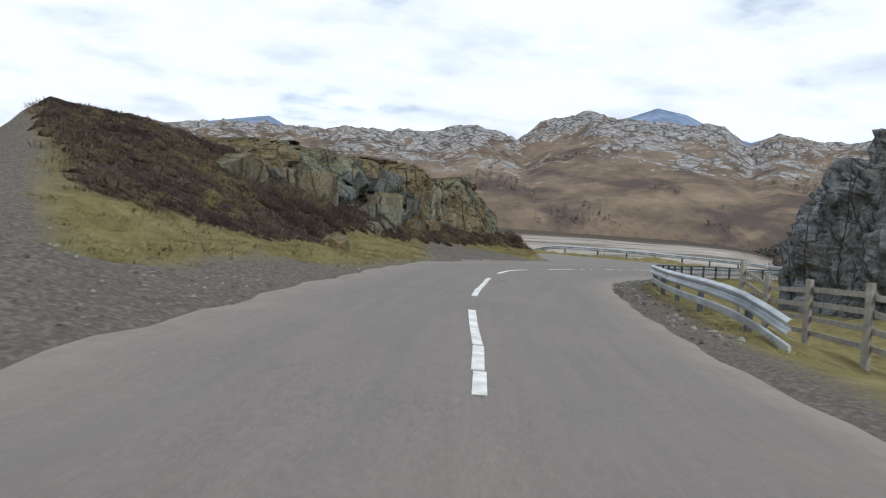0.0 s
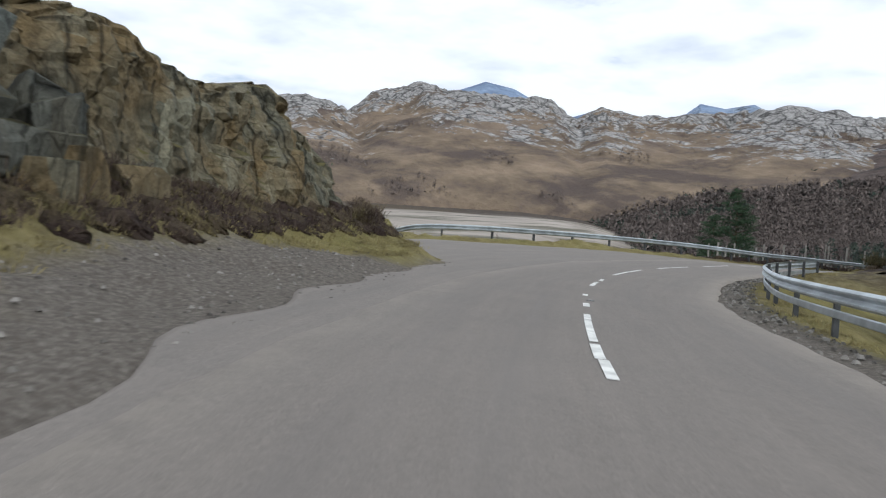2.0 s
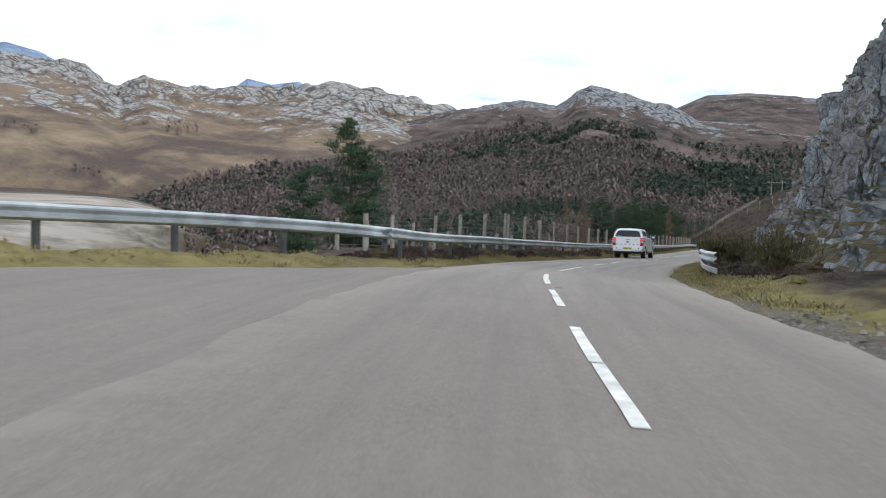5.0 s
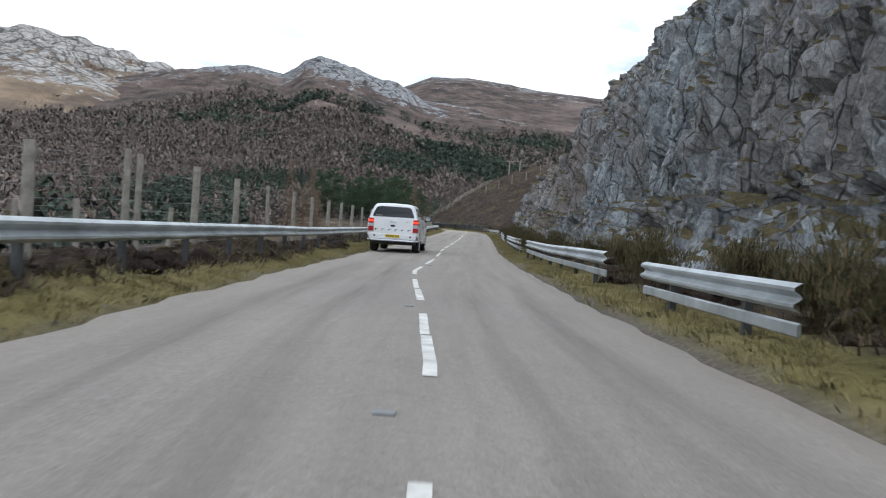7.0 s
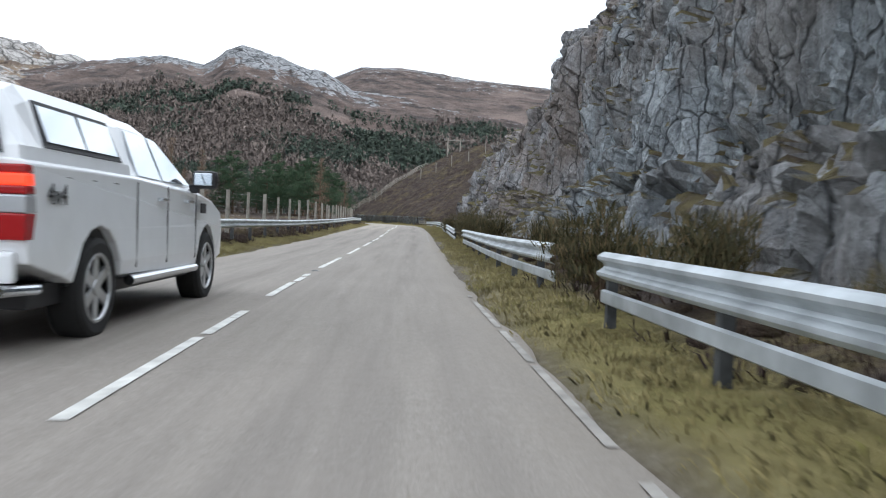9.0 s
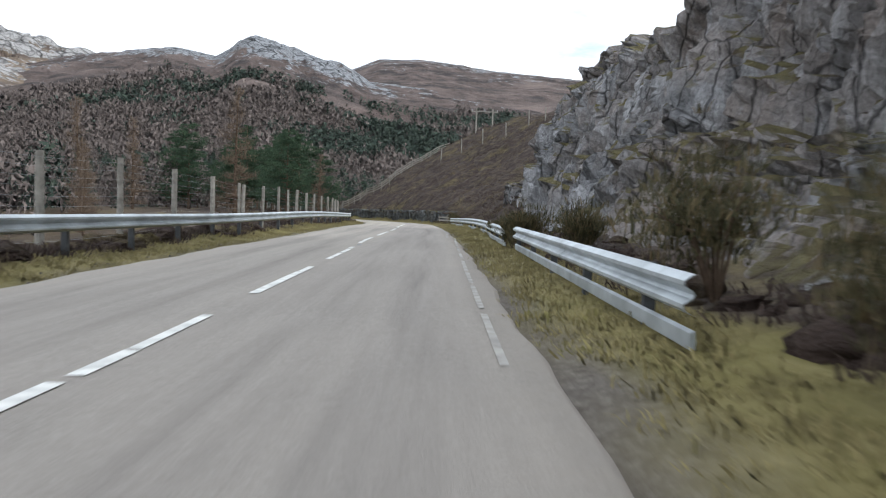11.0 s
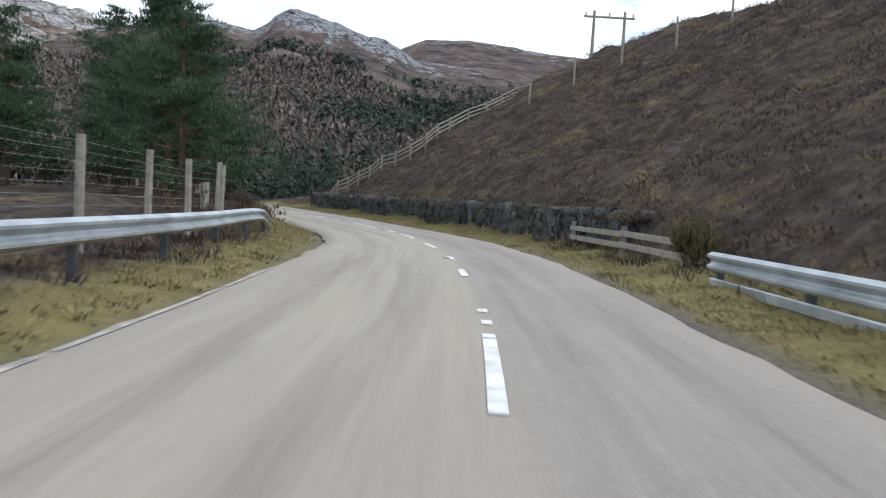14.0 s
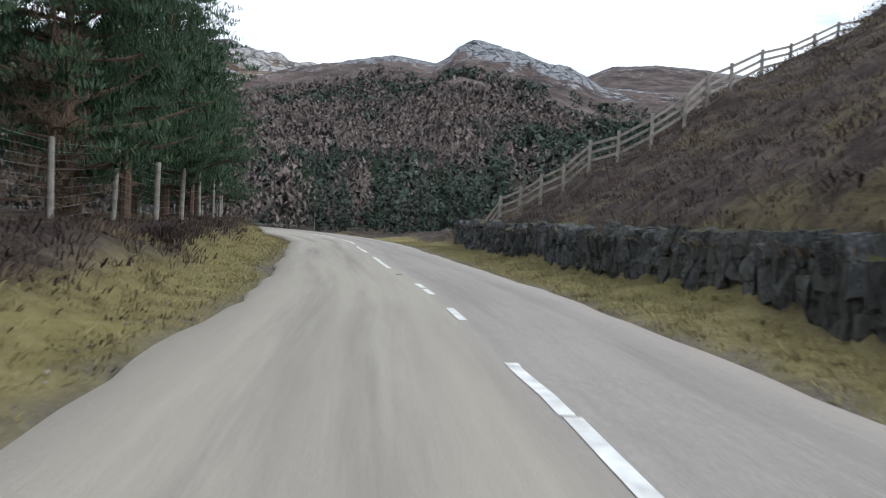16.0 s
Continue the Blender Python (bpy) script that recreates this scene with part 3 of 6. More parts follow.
# ---- road ----
i0, i1 = 0, len(LINE) - 1
cols = np.array([-1, -.97, -.8, -.62, -.45, -.3, -.12, 0, .12, .3, .45, .62, .8, .97, 1])
rv, track, dust, old, across, along, pale = [], [], [], [], [], [], []
for k in range(i0, i1 + 1):
    y = LINE[k, 1]
    edge = 0.05 * math.sin(STAT[k] * 0.9) + 0.05 * math.sin(STAT[k] * 2.3 + 1) + .03 * math.sin(STAT[k] * 5.1)
    for c in cols:
        w = (w_left(y) + edge) if c < 0 else (w_right(y) + edge * 0.7)
        u = c * w
        crown = -0.04 * c * c
        drop = -0.08 if abs(c) == 1 else 0
        rv.append((LINE[k, 0] + u * RIGHT[k, 0], LINE[k, 1] + u * RIGHT[k, 1], z_road(y) - banking(y) * u + crown + drop))
        track.append(1.0 if abs(abs(c) - .45) < .2 and abs(c) in (.3, .62) else (0.15 if abs(c) > .9 else .3))
        dust.append(max(0, abs(c) - .75) * 3.2)
        across.append(u)
        along.append(STAT[k])
        pale.append(float(smooth01(np.array(y), -24, 6)))
        old.append(float(c < .05) * float(smooth01(np.array(y), 118, 136)) + .35 * float(smooth01(np.array(y), 10, 40)) + .35 * float(c < .05) * float(smooth01(np.array(y), 70, 100)))
road = mesh_ob("road", rv, grid_faces(i1 - i0 + 1, len(cols)), MAT["asphalt"], True, dict(track=track, dust=dust, old=old, across=across, along=along, pale=pale))
tagged(road, "worn grey asphalt road with pale chippings and dark wheel tracks", "road", kind="structure")

# lay-by and its patched surface, flush with the road's edge
lv, lt, ld, la, ls = [], [], [], [], []
lay_y = np.linspace(-54, -3.2, 100)
for y in lay_y:
    wide = float(lay_wide(y)) + 0.2 * math.sin(y * 1.7)
    for c in np.linspace(0, 1, 14):
        u = -(3.0 + c * max(0.05, wide - 3.0))
        px, py, pz = at_road(y, u)
        lv.append((px, py, pz - 0.033 - 0.004 * (c == 0) - .3 * (c == 1)))
        lt.append(0.75)
        la.append(u)
        ls.append(float(np.interp(y, LINE[:, 1], STAT)))
        ld.append(max(0, c - .8) * 3)
layby = mesh_ob("lay_by", lv, grid_faces(len(lay_y), 14)[:, ::-1], MAT["asphalt"], True, dict(track=lt, dust=ld, across=la, along=ls, pale=[.12] * len(lv)))
tagged(layby, "patched grey asphalt lay-by beside the bend", "lay-by", kind="structure")


# road markings, each a painted dash proud of the surface
DRIFT = ([-72, -68, -64, -59, -52, -38, -35, -29, -20, -12, -7, -4, 0, 6.6, 12, 18, 22, 27, 34, 88, 95, 102, 109, 128, 133, 139, 146, 150, 156, 162, 167, 175], [0, 0, -.3, -.4, -.1, -.1, -.22, -.12, 0, -.1, -.23, -.26, .06, .3, .2, -.1, -.28, -.15, 0, 0, -.18, -.15, 0, 0, .14, .14, .05, 0, .18, .38, .2, 0])


def strip_on_road(name, s0, s1, u, width, lift=0.008, paint="paint"):
    n = max(2, int((s1 - s0) / 0.5) + 1)
    vs = []
    for s in np.linspace(s0, s1, n):
        k = np.interp(s, STAT, np.arange(len(LINE)))
        wander = np.interp(np.interp(s, STAT, LINE[:, 1]), *DRIFT) if abs(u) < .1 else 0.0
        for side in (-.5, .5):
            q = [np.interp(k, np.arange(len(LINE)), LINE[:, a] + (u + wander + side * width) * RIGHT[:, a]) for a in (0, 1)]
            uu = u + wander + side * width
            w = w_right(q[1]) if uu > 0 else w_left(q[1])
            vs.append((q[0], q[1], z_road(q[1]) - banking(q[1]) * uu - 0.04 * (uu / w) ** 2 + lift))
    ob = mesh_ob(name, vs, grid_faces(n, 2), MAT[paint])
    ob.parent = road
    return ob


rnd = random.Random(4)
DASHES = [(-94, -91), (-88, -85), (-81, -77.5), (-75.4, -72), (-69.4, -65.8), (-64.2, -60.3), (-58.5, -54.2), (-51, -46.4), (-45.2, -44.6), (-43, -42.6), (-40, -38.5), (-37.9, -37.2),
    (-34.6, -29.5), (-27, -22.5), (-20.3, -16), (-13.8, -10.6), (-8.9, -4.5), (-1.2, 3.6), (6.2, 10.9), (13.1, 18.4), (20.5, 25), (27.5, 32), (35, 40.5), (42.5, 47.5),
    (49.7, 54.5), (57, 62), (64, 69), (71, 76), (78, 82.5), (84.6, 89.7), (92.2, 97.2), (99.4, 104), (106, 110.2), (113.6, 117.9), (121.5, 126.7), (129.4, 132.3), (132.9, 133.2), (133.8, 134.1),
    (138.2, 139.6), (142.2, 143.1), (146.6, 148.8), (151.7, 154.4), (155.7, 156.7), (159, 163.4), (166.3, 167.6), (169.6, 171.7), (176.1, 181), (184, 189), (192, 197), (200, 205)]
s_at = lambda y: float(np.interp(y, LINE[:, 1], STAT))
for ya, yb in DASHES:
    sa, sb = s_at(ya), s_at(yb)
    while sa < sb - .1:                        # the paint is broken by wear
        step = min(sb - sa, rnd.uniform(.9, 3.4))
        strip_on_road("centre_dash", sa, sa + step, rnd.uniform(-.015, .015), 0.105 + 0.02 * rnd.random())
        sa += step + rnd.choice((.03, .05, .22))
for ya in (-71, -60.5, -44, -8.9 - 1, 4.9, 11.9, 26.2, 48.6, 70, 91, 112, 142.5, 157, 174):      # reflecting road studs
    st_x, st_y, st_z = at_road(ya, 0.0)
    bm = bmesh.new()
    add_box(bm, (-.07, -.05, -.01), (.07, .05, .018), .012)
    stud = part("road_stud", bm, MAT["wire"], road)
    stud.matrix_basis = Matrix.Translation((st_x, st_y, st_z))
for a, b, u in ((98, 138, -2.98), (74, 100, 2.76), (100, 118, 2.46), (18, 44, 3.02)):
    sa, sb = s_at(a), s_at(b)
    while sa < sb:
        step = rnd.uniform(2, 5)
        strip_on_road("edge_line", sa, min(sb, sa + step), u, 0.075, paint="worn_paint")
        sa += step + rnd.uniform(.05, .8)

# ---- crash barriers ----
BEAM = [(0, 0), (.03, -.012), (.083, -.05), (.083, -.085), (.02, -.125), (0, -.155), (.02, -.185), (.083, -.225), (.083, -.26), (.03, -.298), (0, -.31)]


def guard_rail(name, pts, facing, label, lower=False, group="roadside crash barriers"):
    """A W-beam barrier along pts (x, y, z of its top edge); facing: +1 if the road lies to its left."""
    pts = spline(np.array(pts, float), 0.9)
    st = np.r_[0, np.cumsum(np.linalg.norm(np.diff(pts[:, :2], axis=0), axis=1))]
    th = empty(name, tuple(pts[0] - [0, 0, .75]))
    inv = Matrix.Translation(-Vector(pts[0] - [0, 0, .75]))

    def place(s):
        p = np.array([np.interp(s, st, pts[:, k]) for k in range(3)])
        q = np.array([np.interp(min(s + .3, st[-1]), st, pts[:, k]) for k in range(3)]) - np.array([np.interp(max(s - .3, 0), st, pts[:, k]) for k in range(3)])
        q[2] = 0
        q /= np.linalg.norm(q)
        return Vector(p), Vector((-q[1], q[0], 0)) * facing, Vector(q)

    prof = BEAM + [(d - .006, z) for d, z in reversed(BEAM)]
    s = 0.0
    while s < st[-1] - .3:
        e = min(s + 3.2, st[-1])
        bm = bmesh.new()
        rows = []
        for t in np.linspace(s - .06, e + .06, 5):
            p, nrm, _ = place(min(max(t, 0), st[-1]))
            off = .0 if int(s / 3.2) % 2 else .004
            rows.append([bm.verts.new(inv @ (p + nrm * (d + .06 + off) + Vector((0, 0, z)))) for d, z in prof])
        for a, b in zip(rows, rows[1:]):
            for k in range(len(prof)):
                bm.faces.new((a[k], b[k], b[(k + 1) % len(prof)], a[(k + 1) % len(prof)]))
        bm.faces.new(rows[0][::-1]); bm.faces.new(rows[-1])
        bmesh.ops.recalc_face_normals(bm, faces=bm.faces)
        part("beam", bm, MAT["zinc"], th)
        if lower:
            bm = bmesh.new()
            rows = []
            for t in np.linspace(s, e, 4):
                p, nrm, _ = place(t)
                rows.append([bm.verts.new(inv @ (p + nrm * d + Vector((0, 0, z)))) for d, z in ((.05, -.42), (.085, -.44), (.085, -.56), (.05, -.58), (.04, -.5))])
            for a, b in zip(rows, rows[1:]):
                for k in range(5):
                    bm.faces.new((a[k], b[k], b[(k + 1) % 5], a[(k + 1) % 5]))
            bm.faces.new(rows[0][::-1]); bm.faces.new(rows[-1])
            bmesh.ops.recalc_face_normals(bm, faces=bm.faces)
            part("rub_rail", bm, MAT["zinc"], th)
        p, nrm, q = place(min(s + 1.6, st[-1]))
        bm = bmesh.new()
        m = inv @ Matrix.Translation(p) @ Matrix(((q.x, nrm.x, 0, 0), (q.y, nrm.y, 0, 0), (0, 0, 1, 0), (0, 0, 0, 1)))
        add_box(bm, (-.055, -.06, -1.35), (.055, .05, -.01), .008, m)
        part("post", bm, MAT["post_steel"], th)
        s += 3.2
    return tagged(th, label, "crash barrier", group)


def rail_run(ys, u, up):
    return [at_road(y, np.interp(y, *u) if isinstance(u, tuple) else u, np.interp(y, *up) if isinstance(up, tuple) else up) for y in ys]


UPL = ([-10, 0, 60, 90, 150], [1.0, .97, .95, .72, .78])
guard_rail("guard_rail", rail_run(list(range(-4, 144, 4)) + [146.6], -4.5, UPL) + [(-1.9, 148.4, -3.95)], -1, "long galvanised steel crash barrier on short posts above the valley")
guard_rail("guard_rail", [(-13.6, -27.4, -.35), (-12, -27, .05), (-10.4, -26.5, .4), (-8.2, -25.2, .5), (-7.5, -20.5, .5), (-6.9, -15, .42), (-5.9, -9, .28), (-4.75, -5.8, .14)] + rail_run([-3.7], -4.53, UPL), -1, "weathered steel crash barrier curving round the lay-by")
guard_rail("guard_rail", [(42.6, -61.1, -.72), (41.2, -60.5, -.4)] + rail_run([-63.3, -60, -56, -52, -48, -44, -40, -36, -32, -28, -24, -20, -16], 4.5, ([-60, -40, -14], [.78, .82, .8])), 1, "double-height steel crash barrier on the inside of the bend", True)
guard_rail("guard_rail", rail_run([-2.5, 1, 5, 6.2], 4.2, .76), 1, "steel crash barrier with a lower rub rail below the cliff", True)
guard_rail("guard_rail", rail_run([8.5, 12, 15.2], 4.2, .80), 1, "steel crash barrier section between gorse bushes", True)
guard_rail("guard_rail", rail_run([18.6, 24, 30, 36, 39.6], 4.2, .9), 1, "dented steel crash barrier below the cliff", True)
guard_rail("guard_rail", rail_run([42.5, 48, 54, 60, 66], 4.2, ([42, 66], [.92, .8])), 1, "steel crash barrier half hidden by scrub", True)
guard_rail("guard_rail", rail_run([74, 79, 84, 88.5], 4.2, .7), 1, "steel crash barrier below the split rock face", True)
guard_rail("guard_rail", rail_run([92, 98, 104, 110, 116, 122, 128, 134, 138.3], 4.2, .62), 1, "straight galvanised crash barrier under the heather slope", True)


# ---- rock faces ----
def crag(p, tall=0.5, block=1.0, k=0):
    """How far split gneiss stands out at places p: tilted blocks of four sizes, each a plane of its own, parted by open joints."""
    q = p + 0.4 * np.stack([layered(p * .35 + 3.1 * a, 2, 50 + a) for a in range(3)], 1)
    lean = np.stack([q[:, 0] + .22 * q[:, 2], q[:, 1] - .30 * q[:, 2], q[:, 2] * tall], 1)
    d = 1.0 * layered(p * .10, 2, 3 + k) + 0.55 * layered(lean * .4, 2, 9 + k)
    for n, (size, deep) in enumerate(((.28, .95), (.62, .62), (1.35, .36), (2.9, .17))):
        f1, f2, at, cell = cells_of(lean * size, 20 + 10 * n + k)
        off = lean * size - at
        tilt = sum((lattice(cell, 80 + 10 * n + a) - .5) * off[:, a] for a in range(3))
        d += deep * block * ((lattice(cell, 90 + n) - .5) * .9 + 1.5 * tilt - .45 * np.clip(1 - (f2 - f1) / .10, 0, 1))
    return d


def swept_rock(name, ys, profile_at, side, material, label, amp=1.0, tall=0.5, rows_up=90, cat="cliff", block=1.0, lift=.35, dense=24.0):
    """A rock face along the road: its outline, profile_at(y), pushed out and in by its joints. The lowest dense metres carry most rows."""
    base, way, fade = [], [], []
    rank = np.arange(len(LINE))
    for y in ys:
        prof = np.array(profile_at(y))
        seg = np.r_[0, np.cumsum(np.linalg.norm(np.diff(prof, axis=0), axis=1))]
        low = min(dense, seg[-1] * .8)
        t = np.r_[np.linspace(0, low, int(rows_up * .78), endpoint=False), np.linspace(low, seg[-1], rows_up - int(rows_up * .78))]
        u, h = np.interp(t, seg, prof[:, 0]) * side, np.interp(t, seg, prof[:, 1])
        k = np.interp(y, LINE[:, 1], rank)
        o = np.array([np.interp(k, rank, LINE[:, a]) for a in (0, 1)])
        r = np.array([np.interp(k, rank, RIGHT[:, a]) for a in (0, 1)])
        base.append(np.stack([o[0] + u * r[0], o[1] + u * r[1], float(z_road(y)) + h], 1))
        way.append(np.tile([r[0] * side, r[1] * side, 0], (len(t), 1)))
        fade.append(np.minimum(1, t / 3.0) * amp)
    p, r, w = np.vstack(base), np.vstack(way), np.hstack(fade)[:, None]
    d = crag(p, tall, block)[:, None]
    f = grid_faces(len(ys), rows_up)
    if side < 0:
        f = f[:, ::-1]
    ob = mesh_ob(name, p - r * d * w + np.array([0, 0, lift]) * d * w, f.copy(), material)
    return tagged(ob, label, cat)


def cliff_profile(y):
    full = np.array([(5.6, .1), (6.7, 1.3), (8.0, 2.1), (10.2, 2.9), (10.9, 7.6), (12.0, 12.2), (13.8, 15), (17.6, 18.5), (22, 23), (30, 29), (44, 34)])
    low = np.array([(5.6, .1), (6.4, 1.2), (7.2, 2.6), (8.0, 4.6), (8.6, 6.4), (9.4, 7.4), (11.5, 8.6), (15, 10), (20, 12), (28, 14.5), (44, 19)])
    sink = float(np.interp(y, [118, 125, 130, 134.5], [1.0, .8, .3, -.9]))
    hill = np.array([(5.6, -.6), (6.2, .3), (7.2, 1.2 + sink), (8.5, 2.3 + sink), (10, 3.3 + sink), (11.5, 4.3 + sink), (14, 5.8 + sink), (17, 7.5 + sink), (22, 10.5), (30, 14), (44, 17)])
    a = smooth01(np.array(y), 87, 99)
    b = smooth01(np.array(y), 111, 120)
    p = (full * (1 - a) + low * a) * (1 - b) + hill * b
    near_end = 1 - smooth01(np.array(y), -12, 2)
    return p * [1, 1 - .55 * near_end] + [.7, 0]


cliff_y = np.arange(-12, 135, 0.21)
split_at = int(np.searchsorted(cliff_y, 78))
swept_rock("cliff", cliff_y[:split_at + 1], cliff_profile, 1, MAT["cliff"], "tall jointed grey gneiss cliff with turf ledges above the road", 1.0, .30, 150)
MAT["ribs"] = make_rock("brown_ribbed_gneiss", (0.36, 0.355, 0.36), (0.078, 0.078, 0.08), (0.25, 0.21, 0.185), (0.10, 0.085, 0.038), 0.5, 0.55, 0.8)
swept_rock("cliff", cliff_y[split_at:], cliff_profile, 1, MAT["ribs"], "brownish upright rock ribs sinking into the heather slope", 1.0, .30, 150)


def outcrop_profile(y):
    top = np.interp(y, [-57.5, -53.6, -51, -49.4, -46, -43.6, -41, -38.9, -36.7, -34.8, -33.4, -32, -30.8], [2.6, 4.7, 5.2, 4.9, 5.4, 5.0, 4.7, 5.4, 4.6, 3.3, 2.2, 1.2, .4])
    push = np.interp(y, [-57.5, -52, -39, -36, -33.5, -31], [2.0, .5, .4, 1.0, 2.2, 4.2])
    k = np.interp(y, [-50, -44], [1, .42])               # a sloping end, then a steep face
    base = 8.0 + push
    return [(base, .45), (base + .5 * k, 1.0 + .1 * top), (base + 1.1 * k, .48 * top), (base + 1.9 * k, .75 * top), (base + 2.9 * k, .94 * top), (base + 4.2 * k, top),
            (base + 6, .97 * top), (base + 8.5, .8 * top), (base + 11.5, .3 * top), (base + 14, -.5)]


outcrop = swept_rock("rock_outcrop", np.arange(-57.5, -30.4, 0.15), outcrop_profile, -1, MAT["outcrop"], "ochre and grey lichen-stained rock outcrop beside the road", .72, .8, 120, "outcrop", .85, .2)
def split_block(bm, half, seed):
    """A block of rock with a few corners split off along flat planes."""
    rg = random.Random(seed)
    add_box(bm, [-h for h in half], half)
    for k in range(7):
        n = Vector((rg.uniform(-1, 1), rg.uniform(-1, 1), rg.uniform(-.7, 1))).normalized()
        reach = sum(abs(n[a]) * half[a] for a in range(3))
        cut = bmesh.ops.bisect_plane(bm, geom=bm.verts[:] + bm.edges[:] + bm.faces[:], plane_co=n * reach * rg.uniform(.55, .85), plane_no=n, clear_outer=True)
        edges = [e for e in cut["geom_cut"] if isinstance(e, bmesh.types.BMEdge)]
        if edges:
            bmesh.ops.contextual_create(bm, geom=edges)
    bmesh.ops.bevel(bm, geom=bm.edges[:], offset=.025, segments=1, affect="EDGES")


MAT["slab"] = make_rock("grey_green_slab", (0.185, 0.20, 0.178), (0.045, 0.051, 0.047), (0.15, 0.135, 0.095), (0.085, 0.075, 0.03), 0.5, 0.1)
rs_ = random.Random(21)
for k in range(26):                       # tilted slabs bedded in the heathery end of the outcrop
    ya = rs_.uniform(-57, -46.5)
    prof = np.array(outcrop_profile(ya))
    tt_ = rs_.uniform(.8, 3.0)
    u_, h_ = np.interp(tt_, np.arange(len(prof)), prof[:, 0]), np.interp(tt_, np.arange(len(prof)), prof[:, 1])
    px_, py_, _ = at_road(ya, -u_)
    bm = bmesh.new()
    s_ = rs_.uniform(.4, .9)
    split_block(bm, (.95, .6, .45), k + 40)
    for v in bm.verts:
        v.co *= s_ * 1.05
    slab = part("slab", bm, MAT["slab"], outcrop)
    slab.matrix_basis = Matrix.Translation((px_, py_, float(z_road(ya)) + h_ + .1)) @ Matrix.Rotation(rs_.uniform(0, 6.3), 4, "Z") @ Matrix.Rotation(rs_.uniform(.2, .9), 4, "X")


def mound(name, at, size, material, label, amp=1.0, seg=48, cat="rock"):
    """A free-standing rock knoll: a dome broken by joints."""
    rows = seg // 2
    v, a = np.meshgrid(np.linspace(0, math.pi * .5, rows + 1), np.linspace(0, 2 * math.pi, seg, endpoint=False), indexing="ij")
    v, a = v.ravel(), a.ravel()
    flat = np.maximum(np.cos(v), 0) ** .42
    d = np.stack([np.cos(a) * flat, np.sin(a) * flat, np.sin(v) ** .62], 1)
    q = d * np.array(size) + np.array(at)
    vs = q + d * crag(q, .6)[:, None] * amp - np.array([0, 0, .6])
    j, k = np.meshgrid(np.arange(rows) * seg, np.arange(seg), indexing="ij")
    j, k = j.ravel(), k.ravel()
    n = (k + 1) % seg
    return tagged(mesh_ob(name, vs, np.stack([j + k, j + n, j + seg + n, j + seg + k], 1), material), label, cat)


mound("rock_knoll", (34.3, -29, -2), (14.6, 11, 8.6), MAT["knoll"], "dark grey rock knoll behind the fence inside the bend", .9, 200)


# ---- hills and mountains ----
def make_hill(name, rock, brown, dark, big=1.0):
    m, nt, b = nodes_of(name, 0.95, 0, 0.1)
    v = place_of(nt)
    n1, n2, n3 = noise_of(nt, v, 0.007 * big, 5, 0.6), noise_of(nt, v, 0.035 * big, 7, 0.65), noise_of(nt, v, 0.13 * big, 6, 0.72)
    soil = ramp_of(nt, n2, [(0.3, dark), (0.5, brown), (0.72, tuple(1.7 * q for q in brown))])
    ling = noise_of(nt, v, 0.016 * big, 6, 0.65)
    soil = mix_of(nt, ramp_of(nt, ling, [(0.5, (0.0,)), (0.6, (0.8,))]), soil, dark)
    soil = mix_of(nt, ramp_of(nt, n1, [(0.5, (0.0,)), (0.68, (0.7,))]), soil, tuple(1.9 * q for q in brown))
    stone = ramp_of(nt, n3, [(0.30, tuple(.35 * q for q in rock)), (0.44, tuple(.7 * q for q in rock)), (0.64, rock)])
    bent = nt.nodes.new("ShaderNodeVectorMath"); bent.operation = "MULTIPLY_ADD"
    wob = nt.nodes.new("ShaderNodeTexNoise")
    wob.inputs["Scale"].default_value, wob.inputs["Detail"].default_value = 0.05 * big, 4
    nt.links.new(v, wob.inputs["Vector"])
    nt.links.new(wob.outputs["Color"], bent.inputs[0])
    bent.inputs[1].default_value = (14 / big, 14 / big, 14 / big)
    nt.links.new(v, bent.inputs[2])
    for size, deep, wide in ((0.045 * big, 0.25, 0.09), (0.12 * big, 0.45, 0.10)):
        vo = nt.nodes.new("ShaderNodeTexVoronoi")
        vo.feature = "DISTANCE_TO_EDGE"
        vo.inputs["Scale"].default_value = size
        nt.links.new(bent.outputs[0], vo.inputs["Vector"])
        stone = mix_of(nt, 1.0, stone, ramp_of(nt, vo.outputs["Distance"], [(0.0, (deep,)), (wide, (1.0,))]), "MULTIPLY")
    k = maths(nt, "ADD", attr_of(nt, "rocky"), maths(nt, "ADD", maths(nt, "MULTIPLY", maths(nt, "SUBTRACT", n2, .5), 1.2), maths(nt, "MULTIPLY", maths(nt, "SUBTRACT", n3, .5), .9)))
    c = mix_of(nt, ramp_of(nt, k, [(0.47, (0.0,)), (0.56, (1.0,))]), soil, stone)
    nt.links.new(c, b.inputs["Base Color"])
    bump_of(nt, b, maths(nt, "ADD", n2, maths(nt, "MULTIPLY", n3, .5)), 1.0, 7.0 / big)
    return m


HILLS = []


